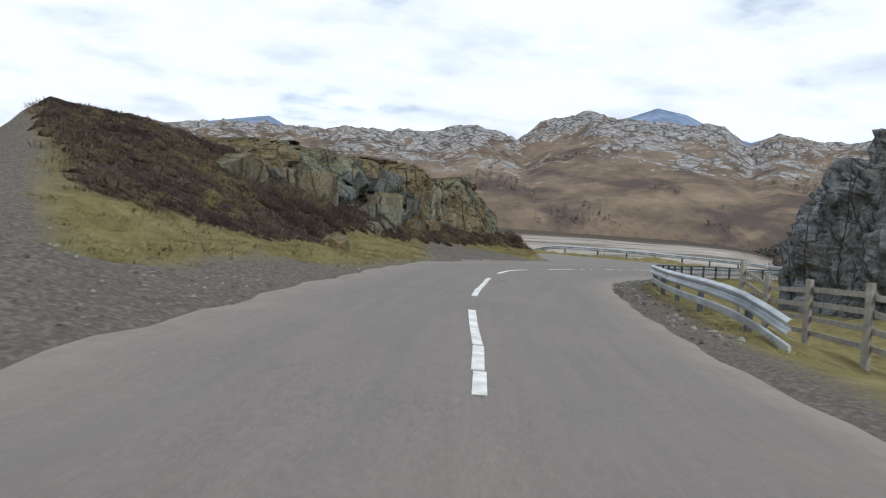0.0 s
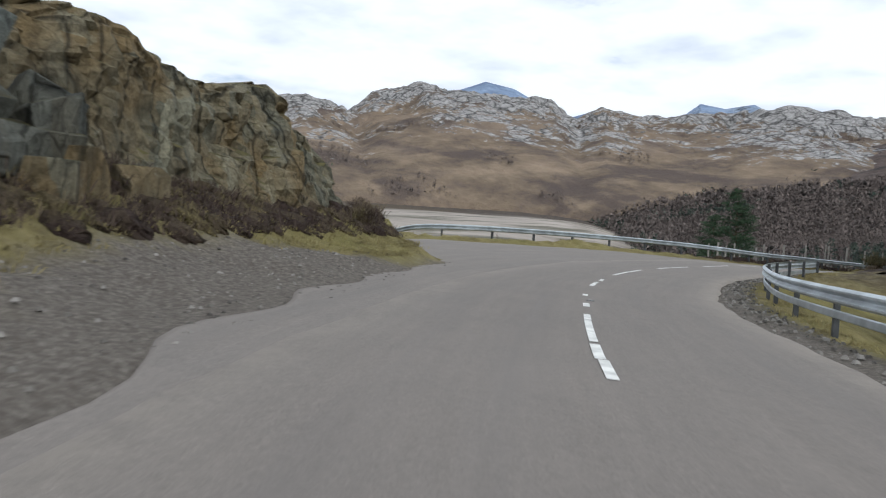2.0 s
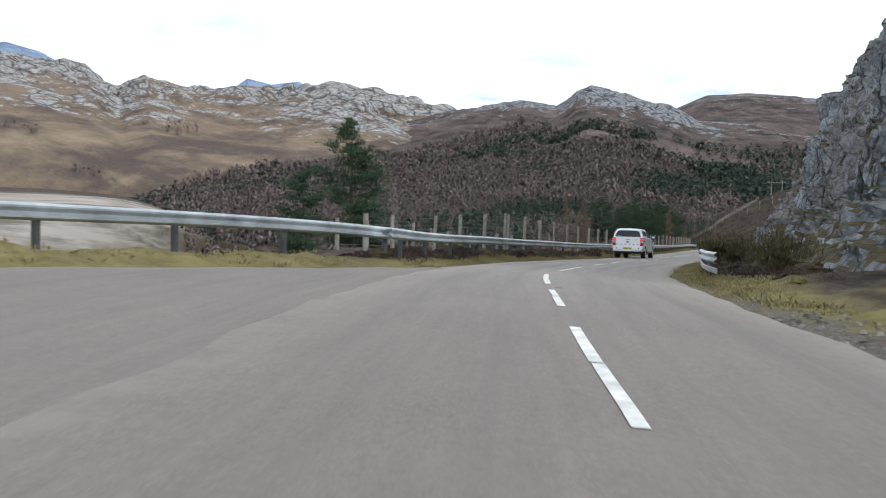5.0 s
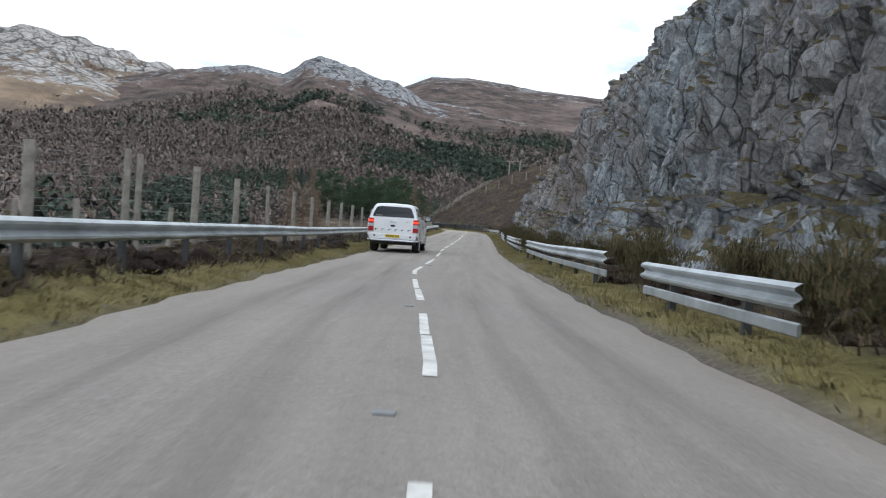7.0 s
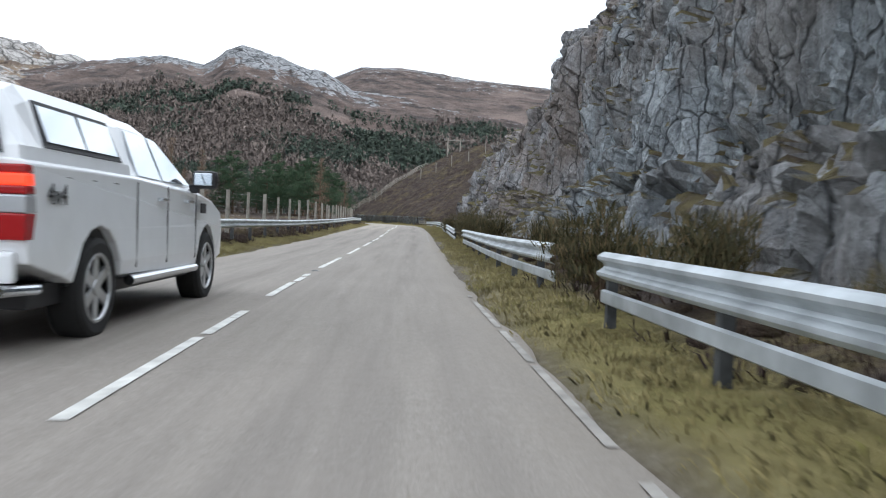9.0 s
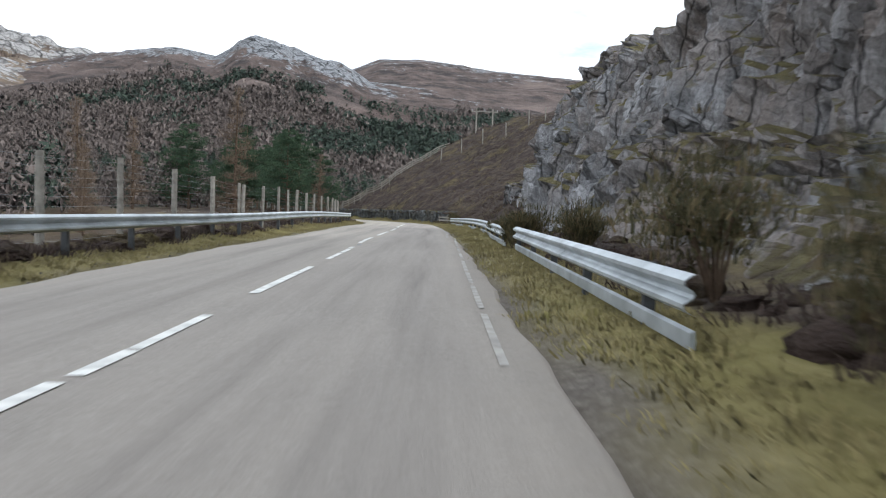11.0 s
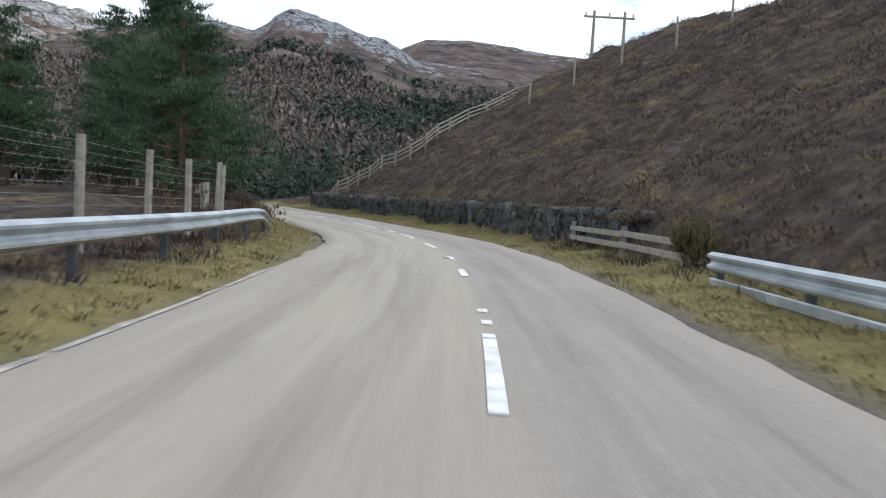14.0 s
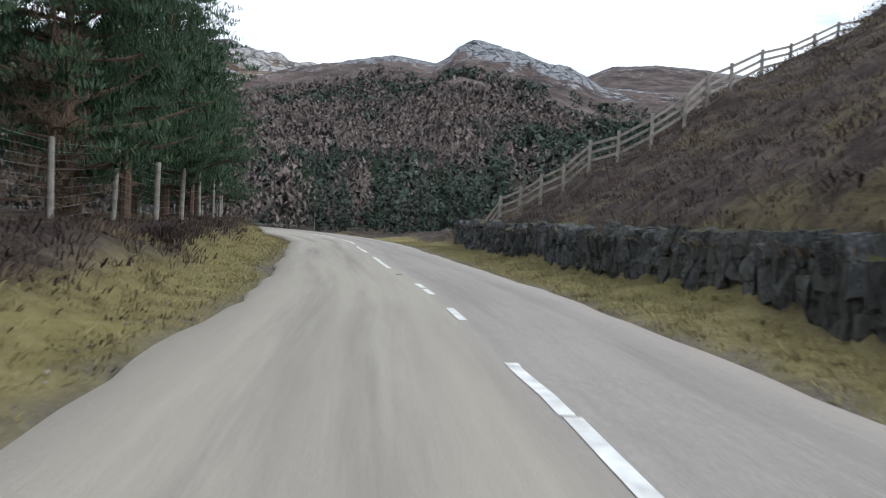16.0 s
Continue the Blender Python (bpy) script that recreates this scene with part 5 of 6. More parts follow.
# bushy cushions under the sprigs, each a ragged low dome
DOME = [(0, 0, 1)] + [(math.cos(a + r * .39) * q, math.sin(a + r * .39) * q, h_) for r, (q, h_) in enumerate(((.45, .9), (.8, .6), (1.0, .2), (1.08, -.25))) for a in np.linspace(0, 2 * math.pi, 9)[:8]]
DOME_F = [(0, 1 + k, 1 + (k + 1) % 8) for k in range(8)] + [q for r in range(3) for k in range(8) for q in ((1 + r * 8 + k, 9 + r * 8 + k, 9 + r * 8 + (k + 1) % 8), (1 + r * 8 + k, 9 + r * 8 + (k + 1) % 8, 1 + r * 8 + (k + 1) % 8))]
cushions = []
for (a, b, u0, u1, n, sd) in ((-68, -46, -19, -6.0, 3200, 61), (-58, -33, -9.8, -7.2, 700, 62), (-4, 100, -5.8, -4.3, 900, 63), (-8, 104, 4.6, 6.4, 380, 66)):
    c, cov, rs = scatter(a, b, u0, u1, n, sd, (.13, .36))
    keep = rs.uniform(size=n) < cov["heather"]
    if sd == 62:
        i, u = near(c[:, 0], c[:, 1])
        keep = -u > lay_wide(LINE[i, 1]) + 1
    c = c[keep]
    m_ = len(c)
    d_ = np.array(DOME)[None] * (c[:, 3, None, None] * np.stack([rs.uniform(.8, 1.3, m_), rs.uniform(.8, 1.3, m_), rs.uniform(.3, .5, m_) if sd == 61 else rs.uniform(.4, .7, m_)], 1)[:, None]) * rs.uniform(.72, 1.25, (m_, len(DOME), 1))
    v = (d_ + c[:, None, :3]).reshape(-1, 3)
    v[:, 2] = heights(v[:, 0], v[:, 1])[0] + d_[:, :, 2].ravel()      # each cushion follows the slope
    f = (np.array(DOME_F)[None] + (np.arange(m_) * len(DOME))[:, None, None]).reshape(-1, 3)
    cushions.append((v, f))
heath_mat, nt_, b_ = nodes_of("heather_cushion", 0.95, 0, 0.1)
v_ = place_of(nt_)
sprig = noise_of(nt_, v_, 22, 4, 0.75)
tuft = ramp_of(nt_, noise_of(nt_, v_, 0.45, 5), [(0.3, (0.026, 0.018, 0.015)), (0.47, (0.052, 0.037, 0.03)), (0.57, (0.085, 0.066, 0.042)), (0.7, (0.16, 0.132, 0.055))])
nt_.links.new(mix_of(nt_, 1.0, tuft, ramp_of(nt_, sprig, [(0.3, (0.45,)), (0.7, (1.5,))]), "MULTIPLY"), b_.inputs["Base Color"])
bump_of(nt_, b_, maths(nt_, "ADD", sprig, maths(nt_, "MULTIPLY", noise_of(nt_, v_, 6, 4), 1.2)), 0.8, 0.08)
cush = stuff("heather", cushions, heath_mat, "rounded cushions of dark heather and moss on the slopes", "heather")
cush.data.polygons.foreach_set("use_smooth", [True] * len(cush.data.polygons))

pebbles_v, pebbles_f = [], []
c, cov, rs = scatter(-70, -34, -8.2, -3.4, 1900, 31, (.01, .04))
c2, cov2, rs2 = scatter(-66, -12, 3.05, 4.2, 1300, 32, (.01, .06))
c3, cov3, rs3 = scatter(0, 205, -3.6, -3.0, 700, 33, (.01, .03))
for cc in np.vstack([c[cov["gravel"] > .4], c2, c3]).tolist():
    s_ = cc[3]
    o = len(pebbles_v)
    t_ = (cc[0] * 37.7 + cc[1] * 91.3) % 6.28
    ca, sa_ = math.cos(t_), math.sin(t_)
    for dx, dy, dz in ((-1, -.7, -.3), (1, -.6, -.3), (.8, .9, -.3), (-.9, .7, -.3), (-.5, -.4, .6), (.6, -.3, .5), (.4, .5, .65), (-.5, .4, .5)):
        pebbles_v.append((cc[0] + s_ * (dx * ca - dy * sa_), cc[1] + s_ * (dx * sa_ + dy * ca), cc[2] + s_ * dz + .01))
    pebbles_f += [tuple(o + k for k in q) for q in ((4, 5, 6, 7), (0, 1, 5, 4), (1, 2, 6, 5), (2, 3, 7, 6), (3, 0, 4, 7))]
MAT["pebble"] = make_leaf("loose_stones", [(0, (.07, .063, .055)), (.5, (.15, .138, .12)), (1, (.30, .28, .25))])
tagged(mesh_ob("gravel", pebbles_v, pebbles_f, MAT["pebble"]), "loose grey stones scattered on the verge", "gravel", kind="stuff")


def boulder(at, size, seed, material, label):
    bm = bmesh.new()
    split_block(bm, (1, .95, .9), seed)
    for v in bm.verts:
        v.co = Vector((v.co.x * size[0], v.co.y * size[1], v.co.z * size[2]))
    me = bpy.data.meshes.new("boulder")
    bm.to_mesh(me)
    bm.free()
    me.materials.append(material)
    ob = new("boulder", me)
    ob.matrix_basis = Matrix.Translation(on_ground(*at, size[2] * .3)) @ Matrix.Rotation(seed * 1.3, 4, "Z")
    return tagged(ob, label, "boulder", "boulders by the outcrop")


for k, (y, u, s) in enumerate(((-49.6, -8.9, (.9, .7, 1.1)), (-47.6, -8.4, (.5, .45, .5)), (-46.9, -8.6, (.45, .35, .6)), (-45.6, -8.5, (.55, .4, .4)), (-52.5, -7.6, (.45, .4, .35)), (-50.8, -8.6, (1.0, .6, .7)), (-34.2, -8.3, (.5, .4, .5)), (-53.8, -9.6, (1.1, .9, .9)), (-56.5, -10.5, (.9, .7, .7)), (-58.9, -5.3, (.42, .34, .36)))):
    boulder(at_road(y, u)[:2], s, k + 1, MAT["outcrop"], "pale lichened boulder fallen at the foot of the outcrop")
for k, (x, y, s) in enumerate(((6.6, 44, (.5, .4, .35)), (7.2, 36, (.7, .5, .45)), (6.6, 24, (.5, .5, .4)), (7.4, 58, (.8, .6, .5)), (7.0, 31, (.4, .35, .3)))):
    boulder((x, y), s, k + 11, MAT["cliff"], "grey boulder lying on the slope")


def shrub(at, size, seed, label, material="gorse", n=900, cat="shrub"):
    """A bush: forked stems and a ragged crown of sprays."""
    rs = np.random.RandomState(seed)
    th = empty("shrub", on_ground(*at))
    bm = bmesh.new()
    tips = []
    for k in range(11):
        a, t = rs.uniform(0, 6.28), rs.uniform(.2, .9)
        mid = Vector((math.cos(a) * t * size[0] * .4, math.sin(a) * t * size[0] * .4, size[1] * .45))
        tip = Vector((math.cos(a) * t * size[0], math.sin(a) * t * size[0], size[1] * rs.uniform(.6, .95) * (1.1 - .4 * t)))
        add_cyl(bm, (0, 0, -.1), mid, .025, .015, 5, False)
        add_cyl(bm, mid, tip, .015, .005, 5, False)
        tips += [mid, tip, (mid + tip) / 2]
    part("stem", bm, MAT["bark"], th)
    cs = []
    for k in range(n // 12):
        t = tips[rs.randint(len(tips))]
        cs.append((t.x + rs.normal() * size[0] * .2, t.y + rs.normal() * size[0] * .2, max(.05, t.z + rs.normal() * size[1] * .13), rs.uniform(.6, 1.3)))
    v, f = blades(cs, 14, .2, .17, .008, seed, 1.6)
    ob = mesh_ob("crown", v, f, MAT[material])
    ob.parent = th
    return tagged(th, label, cat, "gorse and scrub by the barrier")


for k, (y, u, s) in enumerate(((7.4, 4.6, (.8, 1.2)), (16.9, 4.7, (1.0, 1.35)), (41, 4.5, (.75, 1.25)), (40, 5.4, (.7, 1.1)), (10.5, 5.3, (.8, 1.1)), (13.5, 5.4, (.7, 1.0)), (69, 4.7, (1.0, 1.5)), (72, 4.8, (.8, 1.2)), (90.3, 4.6, (.7, 1.15)), (91.6, 4.4, (.5, .8)), (86, 5.4, (.6, 1.0)), (23, 5.6, (.7, .9)), (99, 4.6, (.5, .7)), (30, 5.8, (.8, 1)), (140.5, 4.6, (.55, .8)), (-4.5, 5.2, (1.0, 1.2)), (77, 5.3, (1.0, 1.7)), (63, 5.2, (.8, 1.2)), (50, 5.3, (.7, 1)), (35, 5.2, (.6, .8)))):
    shrub(at_road(y, u)[:2], s, 40 + k, "ragged olive gorse bush beside the crash barrier" if k % 3 else "straggling brown scrub growing through the barrier", n=2600)
for k, (y, u, s) in enumerate(((-33.4, -12.6, (1.0, 1.7)), (-37.4, -7.7, (.6, .7)), (-36.2, -8.6, (.7, .8)))):
    shrub(at_road(y, u)[:2], s, 90 + k, "dark green juniper bush at the end of the outcrop" if k == 0 else "low dark heather bush at the foot of the outcrop", "needles" if k == 0 else "ling", 1500)
for k, (x, y, s) in enumerate(((-2.6, 150.4, (.6, .5)), (-3.4, 152.6, (.7, .6)), (-6.8, 163, (.6, .5)), (-4.6, 156.6, (.6, .5)), (-9, 171, (.6, .45)))):
    shrub((x, y), s, 70 + k, "low dark heather bush by the fence", "ling", 700)


# --- trees
def tree_mesh(seed, tall, kind):
    """Trunk-and-limb mesh and crown mesh of one conifer."""
    rs = np.random.RandomState(seed)
    bm = bmesh.new()
    cs = []
    bend = Vector((rs.uniform(-.3, .3), rs.uniform(-.3, .3), 0))
    lvl = [Vector((0, 0, 0)) + bend * (t * t) + Vector((0, 0, tall * t)) for t in np.linspace(0, 1, 7)]
    rad = [max(.02, .018 * tall * (1 - t * .93)) for t in np.linspace(0, 1, 7)]
    lvl[0].z = -.5
    for a, b, r1, r2 in zip(lvl, lvl[1:], rad, rad[1:]):
        add_cyl(bm, a, b, r1, r2, 8, False)
    limbs = int(tall * (6.5 if kind == "pine" else 8))
    start = .16 if kind == "pine" else .12
    for k in range(limbs):
        t = start + (1 - start) * (k + rs.uniform()) / limbs
        a = rs.uniform(0, 6.28)
        if kind == "pine":
            reach = tall * (.33 * (1 - t) ** .65 + .05) * rs.uniform(.55, 1.15)
            rise = reach * rs.uniform(.05, .55)
        else:
            reach = tall * (.20 * (1 - t) ** .8 + .02) * rs.uniform(.6, 1.1)
            rise = reach * rs.uniform(-.15, .25)
        o = lvl[0].lerp(lvl[-1], t)
        e = o + Vector((math.cos(a) * reach, math.sin(a) * reach, rise))
        mid = o.lerp(e, .5) + Vector((0, 0, -.06 * reach))
        rr = max(.012, .010 * tall * (1 - t))
        add_cyl(bm, o, mid, rr, rr * .7, 5, False)
        add_cyl(bm, mid, e, rr * .7, .008, 5, False)
        sprays = max(3, int(reach * (15 if kind == "pine" else 7)))
        for j in range(sprays):
            f = rs.uniform(.3, 1.05)
            p = o.lerp(e, f)
            cs.append((p.x + rs.normal() * .16 * reach, p.y + rs.normal() * .16 * reach, p.z + rs.normal() * .10 * reach, rs.uniform(.7, 1.3)))
    me = bpy.data.meshes.new("trunk")
    bm.to_mesh(me)
    bm.free()
    me.materials.append(MAT["bark"])
    if kind == "pine":
        v, f = blades(cs, 22, .19, .22, .013, seed, 1.9)
    else:
        v, f = blades(cs, 9, .34, .22, .010, seed, 2.2)
    holder = mesh_ob("crown", v, f, MAT["needles" if kind == "pine" else "larch"])
    cm = holder.data
    bpy.data.objects.remove(holder)
    return me, cm


PINES = [tree_mesh(100 + k, 8.0, "pine") for k in range(4)]
LARCH = [tree_mesh(120 + k, 9.0, "larch") for k in range(3)]


def tree(at, tall, kind, k, label):
    lib, std = (PINES, 8.0) if kind == "pine" else (LARCH, 9.0)
    me, cm = lib[k % len(lib)]
    th = empty("pine_tree" if kind == "pine" else "larch_tree", on_ground(*at))
    for nm, data in (("trunk", me), ("crown", cm)):
        ob = new(nm, data)
        ob.parent = th
        ob.matrix_basis = Matrix.Rotation(k * 1.9, 4, "Z") @ Matrix.Scale(tall / std, 4)
    return tagged(th, label, "tree", "trees behind the deer fence")


PINE_AT = [(-14.4, 15.3, 8.4), (-22, 24, 8), (-4.4, 124, 5.6), (-4.6, 149.3, 6.6), (-7.8, 157.6, 8.4), (-9.6, 162.4, 9.4), (-11, 166.6, 9.2), (-11.6, 171.6, 9), (-13.4, 176.4, 9), (-15, 181, 8.5), (-16.8, 185, 8.5), (-18.6, 189, 8), (-20.6, 193, 8), (-23, 197.5, 7.5), (-26, 201.5, 7.5), (-30, 205.5, 7), (-16, 173, 10.5), (-19, 182, 9.5), (-22, 190, 8.5), (-34, 202, 8.5), (-38, 206, 8),
    (-24, 176, 11), (-28, 184, 10), (-44, 210, 8), (-20, 242, 7), (-28, 246, 8), (-36, 243, 7), (-12, 246, 7), (-46, 240, 8), (-5, 250, 7), (-52, 232, 7)]
for k, (x, y, h) in enumerate(PINE_AT):
    tree((x, y), h, "pine", k, "dark green Scots pine with a ragged crown" if h > 8 else "young dense dark green pine")
LARCH_AT = [(-3.9, 104, 5.9), (-2.9, 130, 4.9), (-20, 130, 7), (-24, 140, 8), (-17, 108, 6), (-22, 116, 7), (-11.5, 171, 6), (-28, 150, 11), (-26, 160, 10)]
for k, (x, y, h) in enumerate(LARCH_AT):
    tree((x, y), h, "larch", k, "bare brown larch in winter")


def sapling(at, tall, seed):
    rs = np.random.RandomState(seed)
    th = empty("birch_sapling", on_ground(*at))
    bm = bmesh.new()
    for k in range(3):
        tip = Vector((rs.uniform(-.7, .7), rs.uniform(-.7, .7), tall * rs.uniform(.7, 1)))
        add_cyl(bm, (0, 0, -.2), tip, .03, .006, 5, False)
        for j in range(9):
            f = rs.uniform(.3, .95)
            a = rs.uniform(0, 6.28)
            o = Vector((0, 0, 0)).lerp(tip, f)
            add_cyl(bm, o, o + Vector((math.cos(a) * .5, math.sin(a) * .5, .55)) * tall * .3 * (1.1 - f), .011, .003, 4, False)
    part("stem", bm, MAT["larch"], th)
    return tagged(th, "thin leafless birch sapling beyond the lay-by", "sapling", "leafless saplings")


for k, (x, y, h) in enumerate(((-13, -25.3, 2.6), (-14, -27.8, 2.4), (-16, -30, 2.2), (-10.5, -20.5, 2.4), (-12.2, -17, 2.0), (-17.5, -28, 3.0), (-9.4, -13, 1.8))):
    sapling((x, y), h, 200 + k)

# --- woods on the far slopes
def on_hill(k, x, y):
    """The height of hill k at arrays of places."""
    az, dist, z = HILLS[k]
    i = np.clip(np.interp(np.degrees(np.arctan2(x, y)), az, np.arange(len(az))), 0, len(az) - 1.001)
    j = np.clip(np.interp(np.hypot(x, y), dist, np.arange(len(dist))), 0, len(dist) - 1.001)
    i0_, j0_ = i.astype(int), j.astype(int)
    a, b = i - i0_, j - j0_
    return (z[j0_, i0_] * (1 - a) + z[j0_, i0_ + 1] * a) * (1 - b) + (z[j0_ + 1, i0_] * (1 - a) + z[j0_ + 1, i0_ + 1] * a) * b


def spots(x, y, sx, sy, k, fine=.5):
    """Uneven patches: a number round 0 for each place."""
    p = np.stack([x / sx, y / sy, 0 * x + .5], 1)
    return .8 * soft_noise(p, k) + fine * .8 * soft_noise(p * 2.6, k + 1)


def far_wood(name, places, material, seed, conifer, label):
    """places: x, y, z, height. Tiered spires, or loose upright crowns of separate sprays."""
    rs = np.random.RandomState(seed)
    p = np.asarray(places, float)
    lop = rs.uniform(-.12, .12, (len(p), 2)) * p[:, 3:4]
    k = np.repeat(np.arange(len(p)), p[:, 4].astype(int))
    n, h, many = len(k), p[k, 3], p[k, 4]
    f, a = rs.uniform(.08 if conifer else .15, 1, n), rs.uniform(0, 6.28, n)
    wide = .30 * (1.02 - f) ** .65 + .02 if conifer else .24 * np.sin(np.pi * np.minimum(1, f * .85 + .1))
    r = h * wide * rs.uniform(.25, 1.05, n)
    c = np.stack([p[k, 0] + np.cos(a) * r + lop[k, 0] * f, p[k, 1] + np.sin(a) * r + lop[k, 1] * f, p[k, 2] + h * f], 1)
    s = h * (.115 if conifer else .10) * np.sqrt(20 / many)
    vs = (c[:, None] + rs.normal(size=(n, 3, 3)) * s[:, None, None] * np.array([.85, .85, .8] if conifer else [.75, .75, 1.1])).reshape(-1, 3)
    fs = np.arange(3 * n).reshape(-1, 3)
    away = np.stack([np.cos(a), np.sin(a), .35 + 1.1 * f], 1) + rs.normal(size=(n, 3)) * .25
    away = np.repeat(away / np.linalg.norm(away, axis=1)[:, None], 3, axis=0)
    return tagged(mesh_ob(name, vs, fs, material, False, dict(outward=away)), label, "woodland", kind="stuff")


rs = np.random.RandomState(77)
con, dec = [], []


def plant(x, y, z, tall, many, pine):
    """Adds trees to the far pine and birch woods; many: sprays in each crown."""
    a = np.stack([x, y, z, tall, many + 0 * x], 1)
    con.append(a[pine])
    dec.append(a[~pine])


n_ = 33000                                # the wooded slope under the crag
az_, d_ = rs.uniform(-45, 11, n_), 230 + 560 * rs.uniform(size=n_) ** .9
x, y = np.sin(np.radians(az_)) * d_, np.cos(np.radians(az_)) * d_
keep = ((d_ - 270) / 730 < .64 + .36 * spots(x, y, 90, 90, 201) + .08 * (az_ < -25)) & (d_ > 272)
x, y, d_ = x[keep], y[keep], d_[keep]
pine = spots(x, y, 75, 120, 211) + rs.normal(size=len(x)) * .13 > .07
many = np.where(d_ < 400, np.where(y > 150, 170, 50), np.where(d_ < 560, 32, 16))
plant(x, y, on_hill(0, x, y) - .5, rs.uniform(4.5, 8.5, len(x)), many, pine)

n_ = 3600                                 # pines high on the shoulder of the crag
az_, d_ = rs.uniform(-24, 9, n_), rs.uniform(560, 800, n_)
x, y = np.sin(np.radians(az_)) * d_, np.cos(np.radians(az_)) * d_
keep = spots(x, y, 95, 60, 261) > .22
x, y = x[keep], y[keep]
plant(x, y, on_hill(0, x, y) - .5, rs.uniform(4.5, 8, len(x)), 16, x < 1e6)

n_ = 2600                                 # the valley floor beside the road
y, off = rs.uniform(20, 240, n_), rs.uniform(26, 190, n_)
x = -off
keep = ((y >= 55) | (off >= 60)) & (np.degrees(np.arctan2(x, y)) >= -40) & ((spots(x, y, 45, 45, 221) <= .25) | (y >= 110))
x, y, off = x[keep], y[keep], off[keep]
plant(x, y, heights(x, y)[0] - .3, rs.uniform(4, 8, len(x)), np.where(off < 70, np.where(y > 90, 220, 110), 70), spots(x, y, 26, 34, 231) > .08)

n_ = 420                                  # beyond the next bend
x, y = rs.uniform(-42, 34, n_), rs.uniform(208, 300, n_)
keep = (np.abs(near(x, y)[1]) >= 7.5) & ~((x > 0) & (y < 232))
x, y = x[keep], y[keep]
plant(x, y, heights(x, y)[0] - .3, rs.uniform(4, 7.5, len(x)), np.where(y < 240, 260, 150), spots(x, y, 16, 16, 241) > -.05)

n_ = 3600                                 # scrub at the foot of the pale hills
az_, d_ = rs.uniform(-80, -36, n_), rs.uniform(610, 900, n_)
x, y = np.sin(np.radians(az_)) * d_, np.cos(np.radians(az_)) * d_
keep = spots(x, y, 70, 70, 251) > .2
x, y = x[keep], y[keep]
plant(x, y, on_hill(2, x, y) - .5, rs.uniform(3, 6, len(x)), 14, x > 1e6)
con, dec = np.vstack(con), np.vstack(dec)
MAT["wood_green"] = make_leaf("far_pines", [(0, (.044, .063, .049)), (.5, (.060, .080, .060)), (1, (.082, .103, .074))], soft=0.8, outward=True)
MAT["wood_brown"] = make_leaf("far_birches", [(0, (.135, .108, .096)), (.5, (.178, .144, .126)), (1, (.235, .192, .168))], soft=0.8, outward=True)
far_wood("pine_wood", con, MAT["wood_green"], 5, True, "dark pine plantation on the hillside")
far_wood("birch_wood", dec, MAT["wood_brown"], 6, False, "leafless brown larch and birch wood")

# ---- the white pick-up ----
def glossy(name, colour, rough, metal=0.0, coat=0.0, emit=0.0):
    m, nt, b = nodes_of(name, rough, metal, 0.5)
    v = place_of(nt)
    n = noise_of(nt, v, 3.0, 4)
    nt.links.new(ramp_of(nt, n, [(.3, tuple(.93 * c for c in colour)), (.7, colour)]), b.inputs["Base Color"])
    b.inputs["Coat Weight"].default_value = coat
    b.inputs["Coat Roughness"].default_value = 0.08
    if emit:
        b.inputs["Emission Color"].default_value = (*colour, 1)
        b.inputs["Emission Strength"].default_value = emit
    return m


MAT["white"] = glossy("white_car_paint", (.87, .885, .90), .35, 0, .6)
MAT["tint"] = glossy("tinted_glass", (.012, .014, .016), .06)
MAT["clear"] = glossy("side_glass", (.60, .64, .67), .04, .9)
MAT["rubber"] = glossy("tyre_rubber", (.018, .018, .018), .85)
MAT["black"] = glossy("black_plastic", (.022, .022, .024), .55)
MAT["chrome"] = glossy("polished_steel", (.62, .64, .66), .16, 1)
MAT["alloy"] = glossy("alloy_wheel", (.52, .53, .54), .34, .8)
MAT["red"] = glossy("red_lens", (.36, .008, .010), .15)
MAT["brake"] = glossy("lit_brake_lamp", (.85, .05, .015), .3, 0, 0, 1.0)
MAT["lens"] = glossy("clear_lens", (.55, .56, .58), .12, .3)
MAT["plate"] = glossy("yellow_number_plate", (.72, .52, .02), .45)


def panel(bm, pts, thick):
    """A flat panel through pts (in order), thickened along its normal."""
    a = [bm.verts.new(Vector(p)) for p in pts]
    n = (a[1].co - a[0].co).cross(a[2].co - a[0].co).normalized() * thick
    b = [bm.verts.new(v.co + n) for v in a]
    bm.faces.new(b)
    bm.faces.new(a[::-1])
    for k in range(len(a)):
        j = (k + 1) % len(a)
        bm.faces.new((a[k], a[j], b[j], b[k]))


def loft(bm, rings):
    vs = [[bm.verts.new(p) for p in r] for r in rings]
    n = len(vs[0])
    for a, b in zip(vs, vs[1:]):
        for k in range(n):
            bm.faces.new((a[k], a[(k + 1) % n], b[(k + 1) % n], b[k]))
    bm.faces.new(vs[0][::-1])
    bm.faces.new(vs[-1])
    bmesh.ops.recalc_face_normals(bm, faces=bm.faces)


def arch(cy, r, z0, n=9):
    return [(cy + r * math.cos(a), max(z0, .385 + r * math.sin(a))) for a in np.linspace(math.pi, 0, n)]


